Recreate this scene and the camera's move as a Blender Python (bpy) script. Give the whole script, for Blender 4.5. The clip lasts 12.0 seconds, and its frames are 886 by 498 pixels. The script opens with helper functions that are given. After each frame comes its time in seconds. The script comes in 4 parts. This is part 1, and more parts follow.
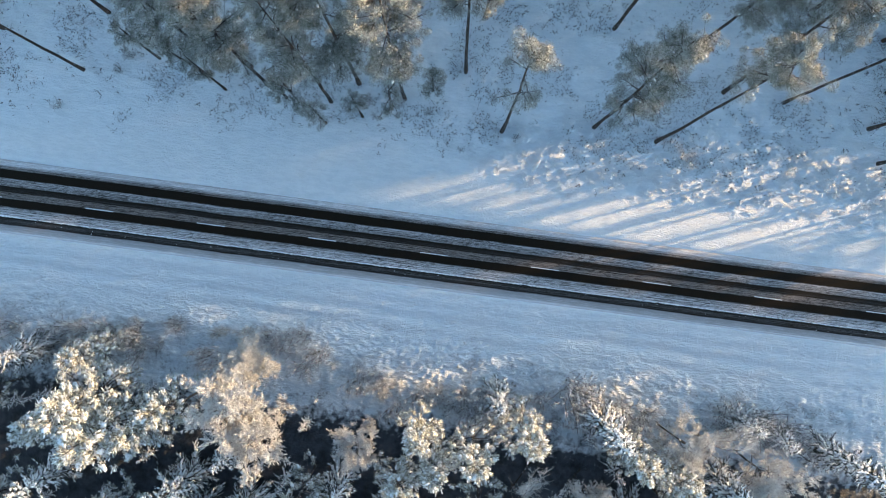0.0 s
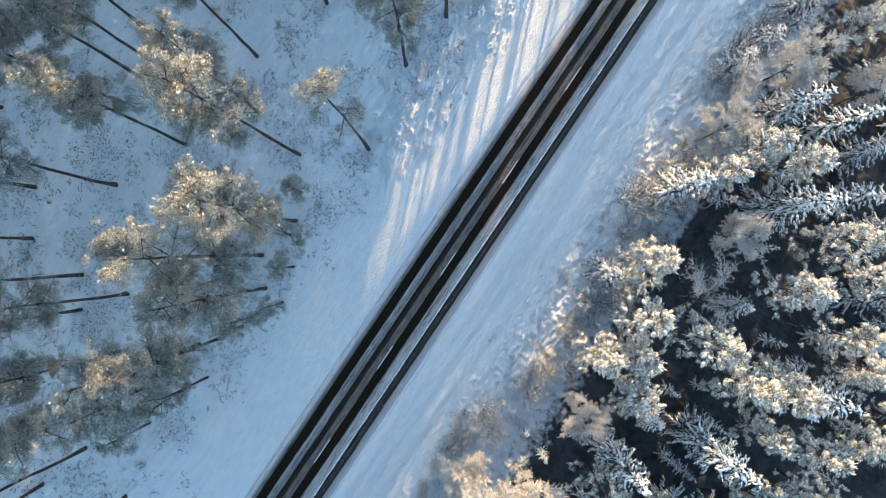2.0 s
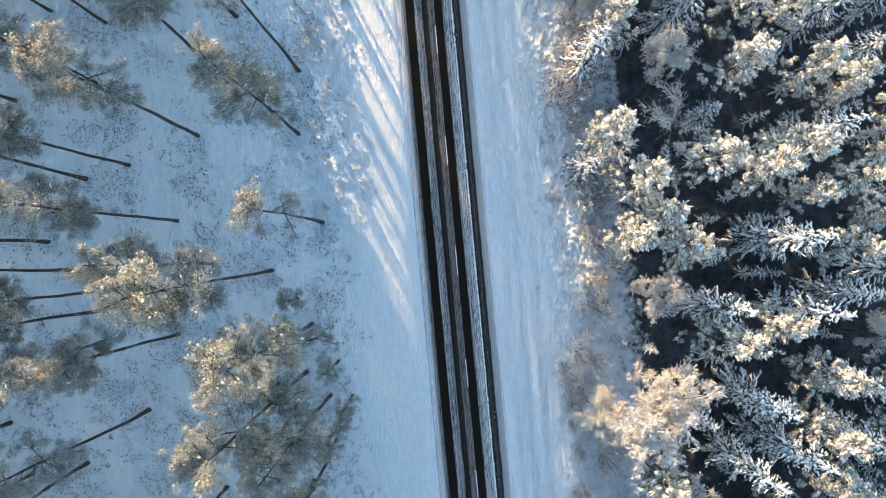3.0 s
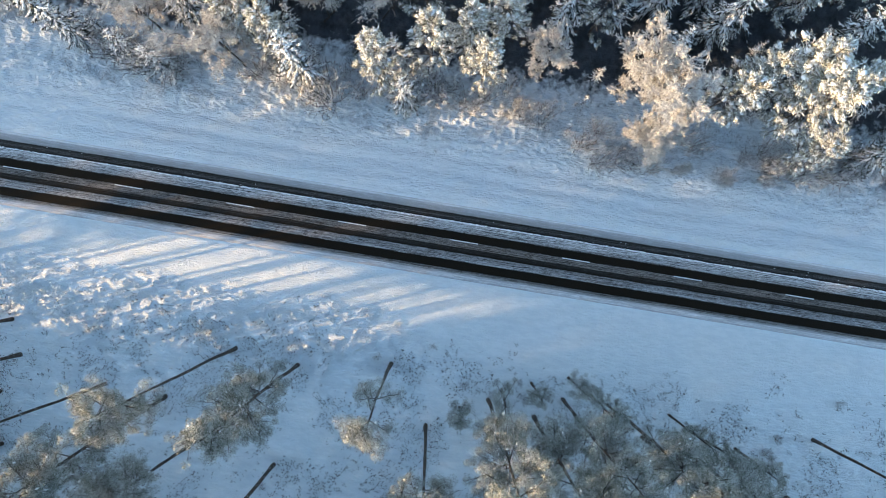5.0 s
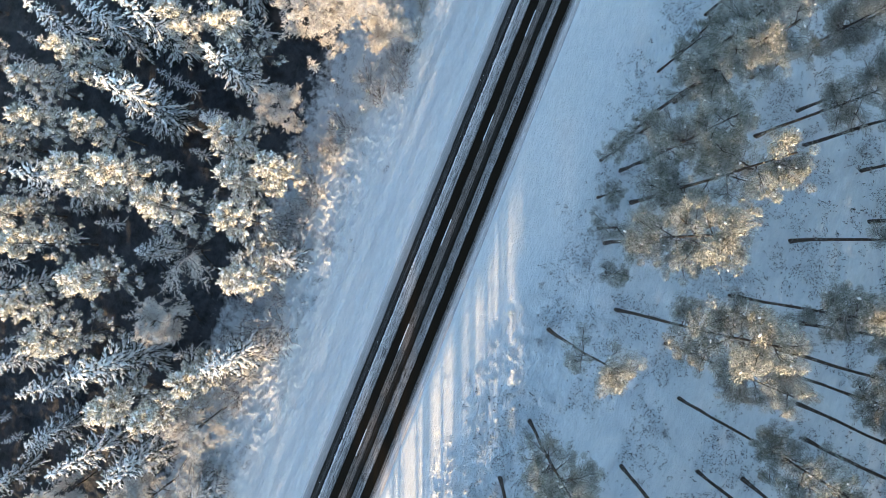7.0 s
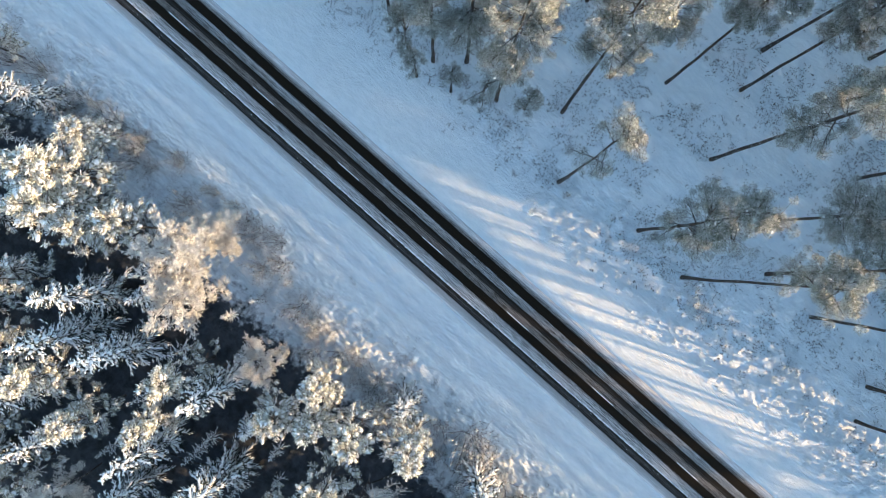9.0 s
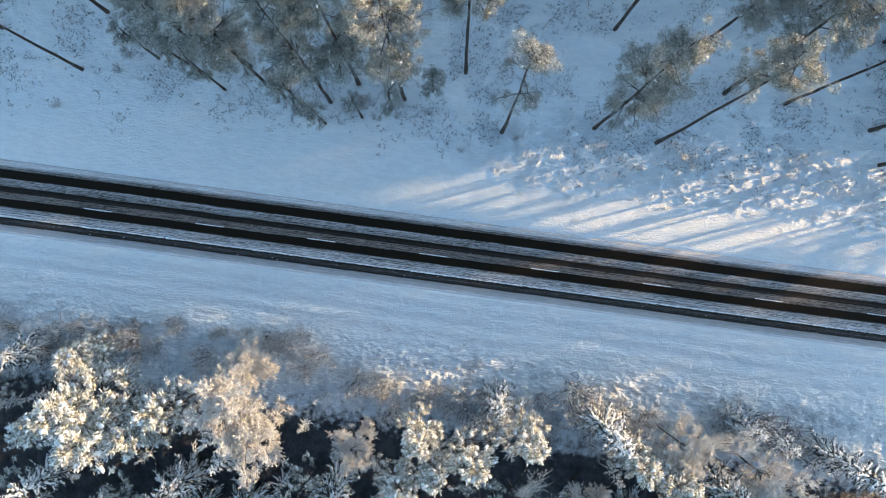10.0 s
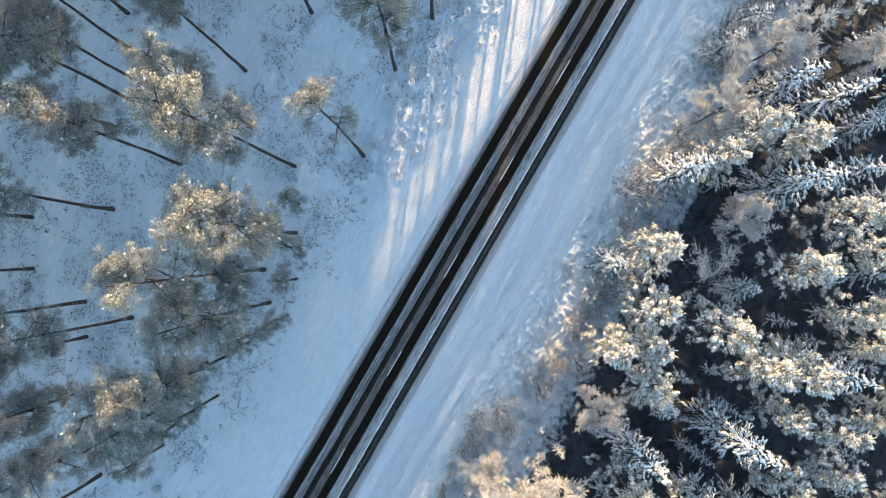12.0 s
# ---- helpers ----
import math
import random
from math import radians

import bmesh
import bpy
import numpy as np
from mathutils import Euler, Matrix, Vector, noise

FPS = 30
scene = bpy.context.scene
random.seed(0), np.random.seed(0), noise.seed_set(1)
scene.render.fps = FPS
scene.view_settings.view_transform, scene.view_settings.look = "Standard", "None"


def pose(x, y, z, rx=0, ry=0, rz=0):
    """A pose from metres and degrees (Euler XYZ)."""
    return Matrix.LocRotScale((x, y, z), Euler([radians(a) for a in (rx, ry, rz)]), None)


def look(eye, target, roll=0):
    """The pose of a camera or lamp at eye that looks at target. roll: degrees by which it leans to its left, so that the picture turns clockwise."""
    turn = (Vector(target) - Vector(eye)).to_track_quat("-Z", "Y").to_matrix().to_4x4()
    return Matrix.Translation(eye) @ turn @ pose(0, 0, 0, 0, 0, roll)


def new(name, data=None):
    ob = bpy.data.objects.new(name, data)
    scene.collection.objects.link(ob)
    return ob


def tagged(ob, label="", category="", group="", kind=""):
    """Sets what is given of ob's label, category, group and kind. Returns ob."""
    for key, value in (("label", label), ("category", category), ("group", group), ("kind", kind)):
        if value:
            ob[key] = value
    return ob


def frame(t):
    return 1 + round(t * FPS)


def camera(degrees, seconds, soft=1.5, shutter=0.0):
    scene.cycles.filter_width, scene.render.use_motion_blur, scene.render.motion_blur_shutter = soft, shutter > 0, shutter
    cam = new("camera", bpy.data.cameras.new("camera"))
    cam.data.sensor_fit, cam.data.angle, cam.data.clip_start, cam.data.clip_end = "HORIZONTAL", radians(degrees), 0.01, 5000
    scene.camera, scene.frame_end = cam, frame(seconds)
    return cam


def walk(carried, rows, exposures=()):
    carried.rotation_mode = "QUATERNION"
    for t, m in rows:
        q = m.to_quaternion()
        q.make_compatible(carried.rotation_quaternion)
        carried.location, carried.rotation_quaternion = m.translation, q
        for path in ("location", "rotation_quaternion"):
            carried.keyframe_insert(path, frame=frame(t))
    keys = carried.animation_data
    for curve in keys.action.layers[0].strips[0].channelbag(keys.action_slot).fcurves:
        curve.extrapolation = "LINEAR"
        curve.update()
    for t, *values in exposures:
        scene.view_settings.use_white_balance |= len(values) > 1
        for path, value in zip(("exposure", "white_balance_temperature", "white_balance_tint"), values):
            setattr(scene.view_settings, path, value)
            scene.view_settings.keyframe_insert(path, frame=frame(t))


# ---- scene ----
# ---------- camera: a hovering drone that looks straight down and turns ----------
cam = camera(70.31, 12.0, soft=0.75)
TILT_X, TILT_Y = 0.5, 0.0
ROWS = [
    (0.0, -0.510, 0.070, 67.163, 7.530),
    (0.5, -0.700, 0.205, 67.235, -3.747),
    (1.0, -0.874, 0.414, 67.290, -18.692),
    (1.5, -0.993, 0.673, 67.333, -36.325),
    (2.0, -0.912, 1.000, 67.403, -55.999),
    (2.5, -0.783, 1.216, 67.498, -74.857),
    (3.0, -0.614, 1.367, 67.593, -95.209),
    (3.2, -0.547, 1.426, 67.623, -103.199),
    (3.6, -0.359, 1.574, 67.508, -118.756),
    (4.0, -0.102, 1.728, 67.162, -133.439),
    (4.4, 0.162, 1.810, 66.800, -147.858),
    (4.8, 0.376, 1.744, 66.634, -162.622),
    (5.0, 0.467, 1.662, 66.633, -170.676),
    (5.5, 0.671, 1.453, 66.642, -189.114),
    (6.0, 0.813, 1.186, 66.671, -209.484),
    (6.5, 0.847, 0.883, 66.719, -228.026),
    (7.0, 0.809, 0.560, 66.772, -248.022),
    (7.5, 0.751, 0.300, 66.790, -266.607),
    (7.7, 0.724, 0.205, 66.796, -274.248),
    (8.1, 0.571, 0.058, 66.786, -288.586),
    (8.5, 0.284, 0.003, 66.755, -302.012),
    (8.9, -0.024, 0.016, 66.743, -315.108),
    (9.3, -0.243, 0.070, 66.791, -328.452),
    (9.5, -0.316, 0.108, 66.836, -334.957),
    (10.0, -0.481, 0.187, 66.951, -352.360),
    (10.5, -0.657, 0.434, 67.043, -368.637),
    (11.0, -0.789, 0.724, 67.103, -386.642),
    (11.5, -0.851, 1.020, 67.134, -403.161),
    (12.0, -0.858, 1.313, 67.149, -419.920),
]
BRIGHTNESS = [(0.0, -0.20, -60), (1.0, -0.22, -60), (2.0, -0.02, 70), (3.0, 0.06, 90), (5.0, -0.14, -20), (5.5, -0.18, -40), (6.0, -0.18, -20), (7.0, -0.03, 90), (7.5, 0.0, 60), (9.5, -0.10, -20), (10.5, -0.22, -60), (11.5, -0.10, 10), (12.0, 0.0, 40)]
walk(cam, [(t, pose(x, y, z, TILT_X, TILT_Y, a)) for t, x, y, z, a in ROWS], [(t, 2.14 + e, 5640 + k, 4) for t, e, k in BRIGHTNESS])

# ---------- light: a low winter sun behind the pine wood and a clear blue sky ----------
SUN_AZ, SUN_EL = radians(22.0), radians(9.5)
TO_SUN = Vector((math.cos(SUN_AZ) * math.cos(SUN_EL), math.sin(SUN_AZ) * math.cos(SUN_EL), math.sin(SUN_EL)))
world = bpy.data.worlds.new("winter_sky")
world.use_nodes = True
scene.world = world
sky = world.node_tree.nodes.new("ShaderNodeTexSky")
sky.sky_type = "NISHITA"
sky.sun_disc = False
sky.sun_elevation, sky.sun_rotation = SUN_EL, math.pi / 2 - SUN_AZ
background = world.node_tree.nodes["Background"]
background.inputs["Strength"].default_value = 0.135
world.node_tree.links.new(sky.outputs[0], background.inputs["Color"])
sun_data = bpy.data.lights.new("sun", "SUN")
sun_data.energy, sun_data.angle, sun_data.color = 2.85, radians(0.53), (1.0, 0.61, 0.28)
sun = new("sun", sun_data)
sun.matrix_world = look(TO_SUN * 300, (0, 0, 0))


# ---------- materials ----------
def material(name):
    m = bpy.data.materials.new(name)
    m.use_nodes = True
    return m, m.node_tree, m.node_tree.nodes["Principled BSDF"]


def node(tree, kind, settings=None, **inputs):
    n = tree.nodes.new(kind)
    for key, value in (settings or {}).items():
        n.inputs[key].default_value = value
    for key, socket in inputs.items():
        tree.links.new(socket, n.inputs[key.replace("_", " ")])
    return n


def grain(tree, vector, scale, detail=3.0, rough=0.55):
    return node(tree, "ShaderNodeTexNoise", {"Scale": scale, "Detail": detail, "Roughness": rough}, Vector=vector).outputs[0]


def ramp(tree, fac, *stops):
    n = tree.nodes.new("ShaderNodeValToRGB")
    while len(n.color_ramp.elements) < len(stops):
        n.color_ramp.elements.new(0.5)
    for element, (at, colour) in zip(n.color_ramp.elements, stops):
        element.position = at
        element.color = (*colour, 1) if isinstance(colour, tuple) else (colour, colour, colour, 1)
    tree.links.new(fac, n.inputs[0])
    return n.outputs[0]


def mix(tree, fac, a, b):
    n = tree.nodes.new("ShaderNodeMix")
    n.data_type = "RGBA"
    for value, socket in ((fac, n.inputs[0]), (a, n.inputs[6]), (b, n.inputs[7])):
        if isinstance(value, bpy.types.NodeSocket):
            tree.links.new(value, socket)
        else:
            socket.default_value = (*value, 1) if isinstance(value, tuple) else value
    return n.outputs[2]


def sums(tree, operation, a, b):
    n = tree.nodes.new("ShaderNodeMath")
    n.operation = operation
    for value, socket in ((a, n.inputs[0]), (b, n.inputs[1])):
        if isinstance(value, bpy.types.NodeSocket):
            tree.links.new(value, socket)
        else:
            socket.default_value = value
    return n.outputs[0]


def bump(tree, shader, height, strength, distance):
    n = node(tree, "ShaderNodeBump", {"Strength": strength, "Distance": distance}, Height=height)
    tree.links.new(n.outputs[0], shader.inputs["Normal"])


def place(tree, stretch=(1, 1, 1)):
    geo = tree.nodes.new("ShaderNodeNewGeometry")
    n = tree.nodes.new("ShaderNodeMapping")
    n.inputs["Scale"].default_value = stretch
    tree.links.new(geo.outputs["Position"], n.inputs["Vector"])
    return n.outputs[0]


def snow_ground():
    m, tree, shader = material("snow_ground")
    at = place(tree)
    big = grain(tree, at, 0.12)
    fine = grain(tree, at, 5.0, 5, 0.65)
    base = mix(tree, big, (0.85, 0.89, 0.92), (0.91, 0.935, 0.95))
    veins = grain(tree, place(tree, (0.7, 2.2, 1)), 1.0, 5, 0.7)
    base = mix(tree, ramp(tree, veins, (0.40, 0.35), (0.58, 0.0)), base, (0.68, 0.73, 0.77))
    litter = ramp(tree, grain(tree, at, 9.0, 2), (0.70, 0.0), (0.78, 0.35))
    base = mix(tree, litter, base, (0.45, 0.44, 0.42))
    # Shade of the south wood is painted in: snow turns near-black past its edge.
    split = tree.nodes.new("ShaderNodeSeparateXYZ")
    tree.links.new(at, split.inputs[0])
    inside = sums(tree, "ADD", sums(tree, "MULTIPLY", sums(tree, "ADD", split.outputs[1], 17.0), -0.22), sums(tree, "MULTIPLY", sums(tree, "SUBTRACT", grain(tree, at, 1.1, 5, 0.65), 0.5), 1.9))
    # Mottled dark tone that stands for shade on the snow there.
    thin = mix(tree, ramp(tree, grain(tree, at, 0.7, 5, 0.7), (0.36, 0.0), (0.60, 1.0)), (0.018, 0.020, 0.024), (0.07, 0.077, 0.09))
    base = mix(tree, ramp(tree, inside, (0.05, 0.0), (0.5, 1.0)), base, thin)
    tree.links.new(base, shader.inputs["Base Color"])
    shader.inputs["Roughness"].default_value = 0.65
    streak = grain(tree, place(tree, (1.5, 4.6, 1)), 1.0, 5, 0.72)
    bump(tree, shader, sums(tree, "ADD", fine, sums(tree, "MULTIPLY", streak, 2.2)), 1.0, 0.19)
    return m


def snow_load():
    m, tree, shader = material("snow_load")
    at = place(tree)
    tree.links.new(mix(tree, grain(tree, at, 3.0), (0.82, 0.83, 0.85), (0.92, 0.92, 0.92)), shader.inputs["Base Color"])
    shader.inputs["Roughness"].default_value = 0.6
    bump(tree, shader, grain(tree, at, 14.0, 3), 0.6, 0.04)
    return m


def frosted(name, dark, mid, frost, cover, soft=0.10):
    """Needles or twigs dusted with snow: cover is the share of pieces that are white, more on faces that look up."""
    m, tree, shader = material(name)
    geo = tree.nodes.new("ShaderNodeNewGeometry")
    at = place(tree)
    island = geo.outputs["Random Per Island"]
    split = tree.nodes.new("ShaderNodeSeparateXYZ")
    tree.links.new(geo.outputs["True Normal"], split.inputs[0])
    up = sums(tree, "MULTIPLY", sums(tree, "ABSOLUTE", split.outputs[2], 0), 0.45)
    patch = sums(tree, "MULTIPLY", sums(tree, "SUBTRACT", grain(tree, at, 1.1, 2), 0.5), 1.1)
    fac = sums(tree, "ADD", sums(tree, "ADD", island, up), patch)
    limit = 1.18 - cover
    white = ramp(tree, sums(tree, "MULTIPLY", fac, 0.5), (max(0, limit * 0.5 - soft), 0.0), (min(1, limit * 0.5 + soft), 1.0))
    green = mix(tree, island, dark, mid)
    tree.links.new(mix(tree, white, green, frost), shader.inputs["Base Color"])
    shader.inputs["Roughness"].default_value = 0.75
    return m


def bark(name, dark, light, frost=0.25):
    m, tree, shader = material(name)
    at = place(tree, (1, 1, 0.25))
    rough = grain(tree, at, 9.0, 4, 0.7)
    base = mix(tree, rough, dark, light)
    cover = ramp(tree, grain(tree, place(tree), 2.6, 4, 0.65), (0.62 - frost * 0.25, 0.0), (0.72, 0.7))
    tree.links.new(mix(tree, cover, base, (0.72, 0.74, 0.78)), shader.inputs["Base Color"])
    shader.inputs["Roughness"].default_value = 0.9
    bump(tree, shader, rough, 0.8, 0.03)
    return m


def road_surface():
    """Wet black wheel tracks with packed snow and grey slush between them, along the road."""
    m, tree, shader = material("winter_asphalt")
    geo = tree.nodes.new("ShaderNodeNewGeometry")
    split = tree.nodes.new("ShaderNodeSeparateXYZ")
    tree.links.new(geo.outputs["Position"], split.inputs[0])
    wander = sums(tree, "MULTIPLY", sums(tree, "SUBTRACT", grain(tree, place(tree, (0.05, 0.0, 1)), 1.0, 2), 0.5), 0.22)
    fray = sums(tree, "MULTIPLY", sums(tree, "SUBTRACT", grain(tree, place(tree, (0.35, 3.5, 1)), 1.0, 5, 0.7), 0.5), 0.20)
    tiny = sums(tree, "MULTIPLY", sums(tree, "SUBTRACT", grain(tree, place(tree), 6.0, 3, 0.7), 0.5), 0.16)
    across = sums(tree, "ADD", split.outputs[1], sums(tree, "ADD", wander, sums(tree, "ADD", fray, tiny)))
    level = sums(tree, "DIVIDE", sums(tree, "ADD", across, 4.5), 9.0)
    stops = [(-3.62, 0.95), (-3.50, 0.56), (-2.88, 0.40), (-2.78, 0.02), (-2.40, 0.12), (-2.06, 0.0), (-1.96, 0.98), (-1.6, 0.84), (-1.02, 0.56), (-0.90, 0.0),
             (-0.10, 0.0), (-0.02, 0.56), (0.60, 0.58), (0.70, 0.05), (1.22, 0.0), (1.30, 0.40), (1.70, 0.46), (2.02, 0.62), (2.12, 0.0), (2.98, 0.0), (3.08, 0.42), (3.42, 0.55), (3.56, 0.95)]
    cover = ramp(tree, level, *[((y + 4.5) / 9.0, v) for y, v in stops])
    streaks = grain(tree, place(tree, (0.10, 16.0, 1)), 1.0, 5, 0.8)
    plain = ramp(tree, level, (0.0, 1.0), ((4.5 - 2.86) / 9, 1.0), ((4.5 - 2.76) / 9, 0.0), ((4.5 + 3.15) / 9, 0.0), ((4.5 + 3.4) / 9, 0.8))
    broken = grain(tree, place(tree, (0.9, 11.0, 1)), 1.0, 4, 0.75)
    torn = ramp(tree, sums(tree, "ADD", sums(tree, "MULTIPLY", streaks, 0.6), sums(tree, "MULTIPLY", broken, 0.4)), (0.43, 0.04), (0.54, 1.25))
    cover = sums(tree, "MULTIPLY", cover, sums(tree, "MAXIMUM", torn, plain))
    speck = grain(tree, place(tree), 11.0, 3, 0.6)
    asphalt = mix(tree, speck, (0.005, 0.0038, 0.0026), (0.019, 0.014, 0.009))
    slush = mix(tree, grain(tree, place(tree, (0.5, 3, 1)), 1.4, 4), (0.46, 0.43, 0.41), (0.80, 0.80, 0.82))
    brown = ramp(tree, level, ((4.5 - 0.2) / 9, 0.0), ((4.5 + 0.02) / 9, 0.9), ((4.5 + 0.72) / 9, 0.9), ((4.5 + 0.85) / 9, 0.0), ((4.5 + 3.0) / 9, 0.0), ((4.5 + 3.1) / 9, 0.7), ((4.5 + 3.4) / 9, 0.0))
    slush = mix(tree, brown, slush, (0.30, 0.26, 0.23))
    crumb = ramp(tree, grain(tree, place(tree), 13.0, 2, 0.6), (0.36, 0.45), (0.56, 1.0))
    cover = sums(tree, "MULTIPLY", cover, sums(tree, "MAXIMUM", crumb, plain))
    base = mix(tree, cover, asphalt, slush)
    tree.links.new(base, shader.inputs["Base Color"])
    gloss = ramp(tree, cover, (0.0, 0.62), (0.4, 0.8))
    tree.links.new(gloss, shader.inputs["Roughness"])
    shader.inputs["Specular IOR Level"].default_value = 0.05
    bump(tree, shader, sums(tree, "ADD", cover, sums(tree, "MULTIPLY", speck, 0.3)), 0.5, 0.02)
    return m


def paint():
    m, tree, shader = material("worn_road_paint")
    wear = ramp(tree, grain(tree, place(tree), 7.0, 4, 0.7), (0.34, 0.30), (0.56, 0.78))
    tree.links.new(wear, shader.inputs["Base Color"])
    shader.inputs["Roughness"].default_value = 0.7
    return m


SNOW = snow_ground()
LOAD = snow_load()
ROAD = road_surface()
PAINT = paint()
PINE_BARK = bark("pine_bark", (0.016, 0.011, 0.009), (0.060, 0.042, 0.032), 0.2)
LIMB_BARK = bark("limb_bark", (0.028, 0.021, 0.017), (0.09, 0.068, 0.055), 0.6)
DARK_BARK = bark("dark_bark", (0.018, 0.015, 0.013), (0.07, 0.06, 0.05), 0.3)
PINE_NEEDLES = frosted("frosted_pine_needles", (0.019, 0.024, 0.018), (0.135, 0.138, 0.050), (0.635, 0.65, 0.62), 0.53, 0.20)
LADEN_NEEDLES = frosted("snowy_pine_needles", (0.020, 0.025, 0.013), (0.14, 0.14, 0.048), (0.68, 0.68, 0.62), 0.55, 0.2)
RIMED = frosted("rimed_shoots", (0.10, 0.10, 0.045), (0.30, 0.28, 0.13), (0.82, 0.80, 0.71), 0.74, 0.3)
SPRUCE_NEEDLES = frosted("spruce_needles", (0.009, 0.013, 0.009), (0.028, 0.034, 0.020), (0.50, 0.52, 0.54), 0.12)
BIRCH_TWIGS = frosted("hoarfrost_twigs", (0.12, 0.09, 0.065), (0.27, 0.22, 0.165), (0.64, 0.62, 0.585), 0.85, 0.2)
SHRUB_TWIGS = frosted("shrub_twigs", (0.028, 0.026, 0.025), (0.085, 0.079, 0.073), (0.62, 0.63, 0.65), 0.68)
SPRIGS = frosted("heather_sprigs", (0.020, 0.018, 0.015), (0.060, 0.046, 0.036), (0.55, 0.56, 0.58), 0.08)


# ---------- shapes ----------
rng = np.random.default_rng(7)
TABLE = np.random.default_rng(3).random((256, 256))


def lattice(x, y, shift=0):
    """Smooth value noise from -1 to 1, one cell to the metre."""
    x, y = np.asarray(x, float) + shift * 17.31, np.asarray(y, float) + shift * 9.77
    i, j = np.floor(x).astype(int), np.floor(y).astype(int)
    u, v = x - i, y - j
    u, v = u * u * (3 - 2 * u), v * v * (3 - 2 * v)
    i, j, k, l = i % 256, j % 256, (i + 1) % 256, (j + 1) % 256
    return 2 * ((TABLE[i, j] * (1 - u) + TABLE[k, j] * u) * (1 - v) + (TABLE[i, l] * (1 - u) + TABLE[k, l] * u) * v) - 1


def step(a, b, x):
    t = np.clip((x - a) / (b - a), 0, 1)
    return t * t * (3 - 2 * t)


def ground_height(x, y):
    x, y = np.asarray(x, float), np.asarray(y, float)
    north, south = step(4.1, 5.2, y), step(3.8, 4.6, -y)
    z = -0.14 + 0.16 * (step(4.0, 4.35, y) + step(3.7, 4.02, -y))
    z = z - 0.38 * step(4.6, 9.0, y) - 0.42 * step(4.4, 7.2, -y) + 0.25 * step(9.0, 12.0, -y)
    smooth = 0.035 * lattice(x / 0.6, y / 0.5, 14) + 0.05 * lattice(x / 2.4, y / 1.1, 1) + 0.05 * lattice(x / 6, y / 3, 2)
    wood = step(9.0, 15.0, y)
    rough = 0.14 * lattice(x / 1.5, y / 1.5, 3) + 0.12 * lattice(x / 0.65, y / 0.65, 4)
    tuft = np.clip(0.65 * lattice(x / 0.42, y / 0.38, 5) + 0.45 * lattice(x / 1.9, y / 1.9, 12) - 0.16, 0, 1) * 0.5
    sunny = step(-2.0, 6.0, x) * step(7.6, 9.2, y + 0.5 * lattice(x / 3.0, y / 3.0, 24)) * (1 - step(16.0, 22.0, y))
    clump = np.clip(0.8 * lattice(x / 0.36, y / 0.33, 25) + 0.35 * lattice(x / 1.3, y / 1.3, 26), 0, 1) * 0.16
    z = z + north * (smooth * (1 - 0.3 * wood) + wood * rough * 0.8 + tuft * 0.35 * wood + clump * sunny)
    wander = y + 0.30 * lattice(x / 14, 0 * y, 17) + 0.10 * lattice(x / 3, y / 2, 18)
    ruts = sum(a * np.exp(-((wander + c) / w) ** 2) for c, w, a in ((4.7, 0.30, 0.12), (5.5, 0.28, -0.14), (6.2, 0.34, 0.16), (7.0, 0.36, -0.24), (7.8, 0.40, 0.16), (8.6, 0.34, -0.16)))
    crinkle = 0.045 * lattice(x / 1.8, y / 0.42, 6) + 0.06 * lattice(x / 0.6, y / 0.3, 15) + 0.08 * lattice(x / 6.0, y / 0.8, 7) + 0.05 * lattice(x / 0.34, y / 0.26, 22)
    bank = step(8.4, 10.4, -y + 0.7 * lattice(x / 2.2, y / 2.2, 19))
    mound = 0.07 * lattice(x / 1.5, y / 1.1, 8) + 0.10 * np.clip(lattice(x / 0.5, y / 0.46, 9) * 0.7 + 0.45 * lattice(x / 1.4, y / 1.2, 10) - 0.05, 0, 0.8) + 0.11 * lattice(x / 0.36, y / 0.32, 16) + 0.15 * np.clip(lattice(x / 0.27, y / 0.25, 23), 0, 1)
    z = z + south * (crinkle + ruts * (0.5 + 0.25 * lattice(x / 6, y / 6, 21)) + bank * mound + 0.10 * lattice(x / 9, y / 1.6, 11))
    return z


def sheet(name, xs, ys, height, mat):
    """A grid over xs and ys."""
    gx, gy = np.meshgrid(xs, ys, indexing="ij")
    verts = np.stack([gx, gy, height(gx, gy)], -1).reshape(-1, 3)
    n, m = len(xs), len(ys)
    i, j = np.meshgrid(np.arange(n - 1), np.arange(m - 1), indexing="ij")
    a = (i * m + j).ravel()
    return mesh_of(name, verts, np.stack([a, a + m, a + m + 1, a + 1], 1), mat, True)


def mesh_of(name, verts, faces, mat, smooth=False, normals=None):
    me = bpy.data.meshes.new(name)
    verts, faces = np.asarray(verts, np.float32), np.asarray(faces, np.int32)
    count, sides = faces.shape
    me.vertices.add(len(verts))
    me.vertices.foreach_set("co", verts.ravel())
    me.loops.add(count * sides)
    me.loops.foreach_set("vertex_index", faces.ravel())
    me.polygons.add(count)
    me.polygons.foreach_set("loop_start", np.arange(0, count * sides, sides, dtype=np.int32))
    me.polygons.foreach_set("use_smooth", np.full(count, smooth))
    me.update(calc_edges=True)
    me.validate()
    if normals is not None:
        me.normals_split_custom_set_from_vertices(normals)
    me.materials.append(mat)
    return me


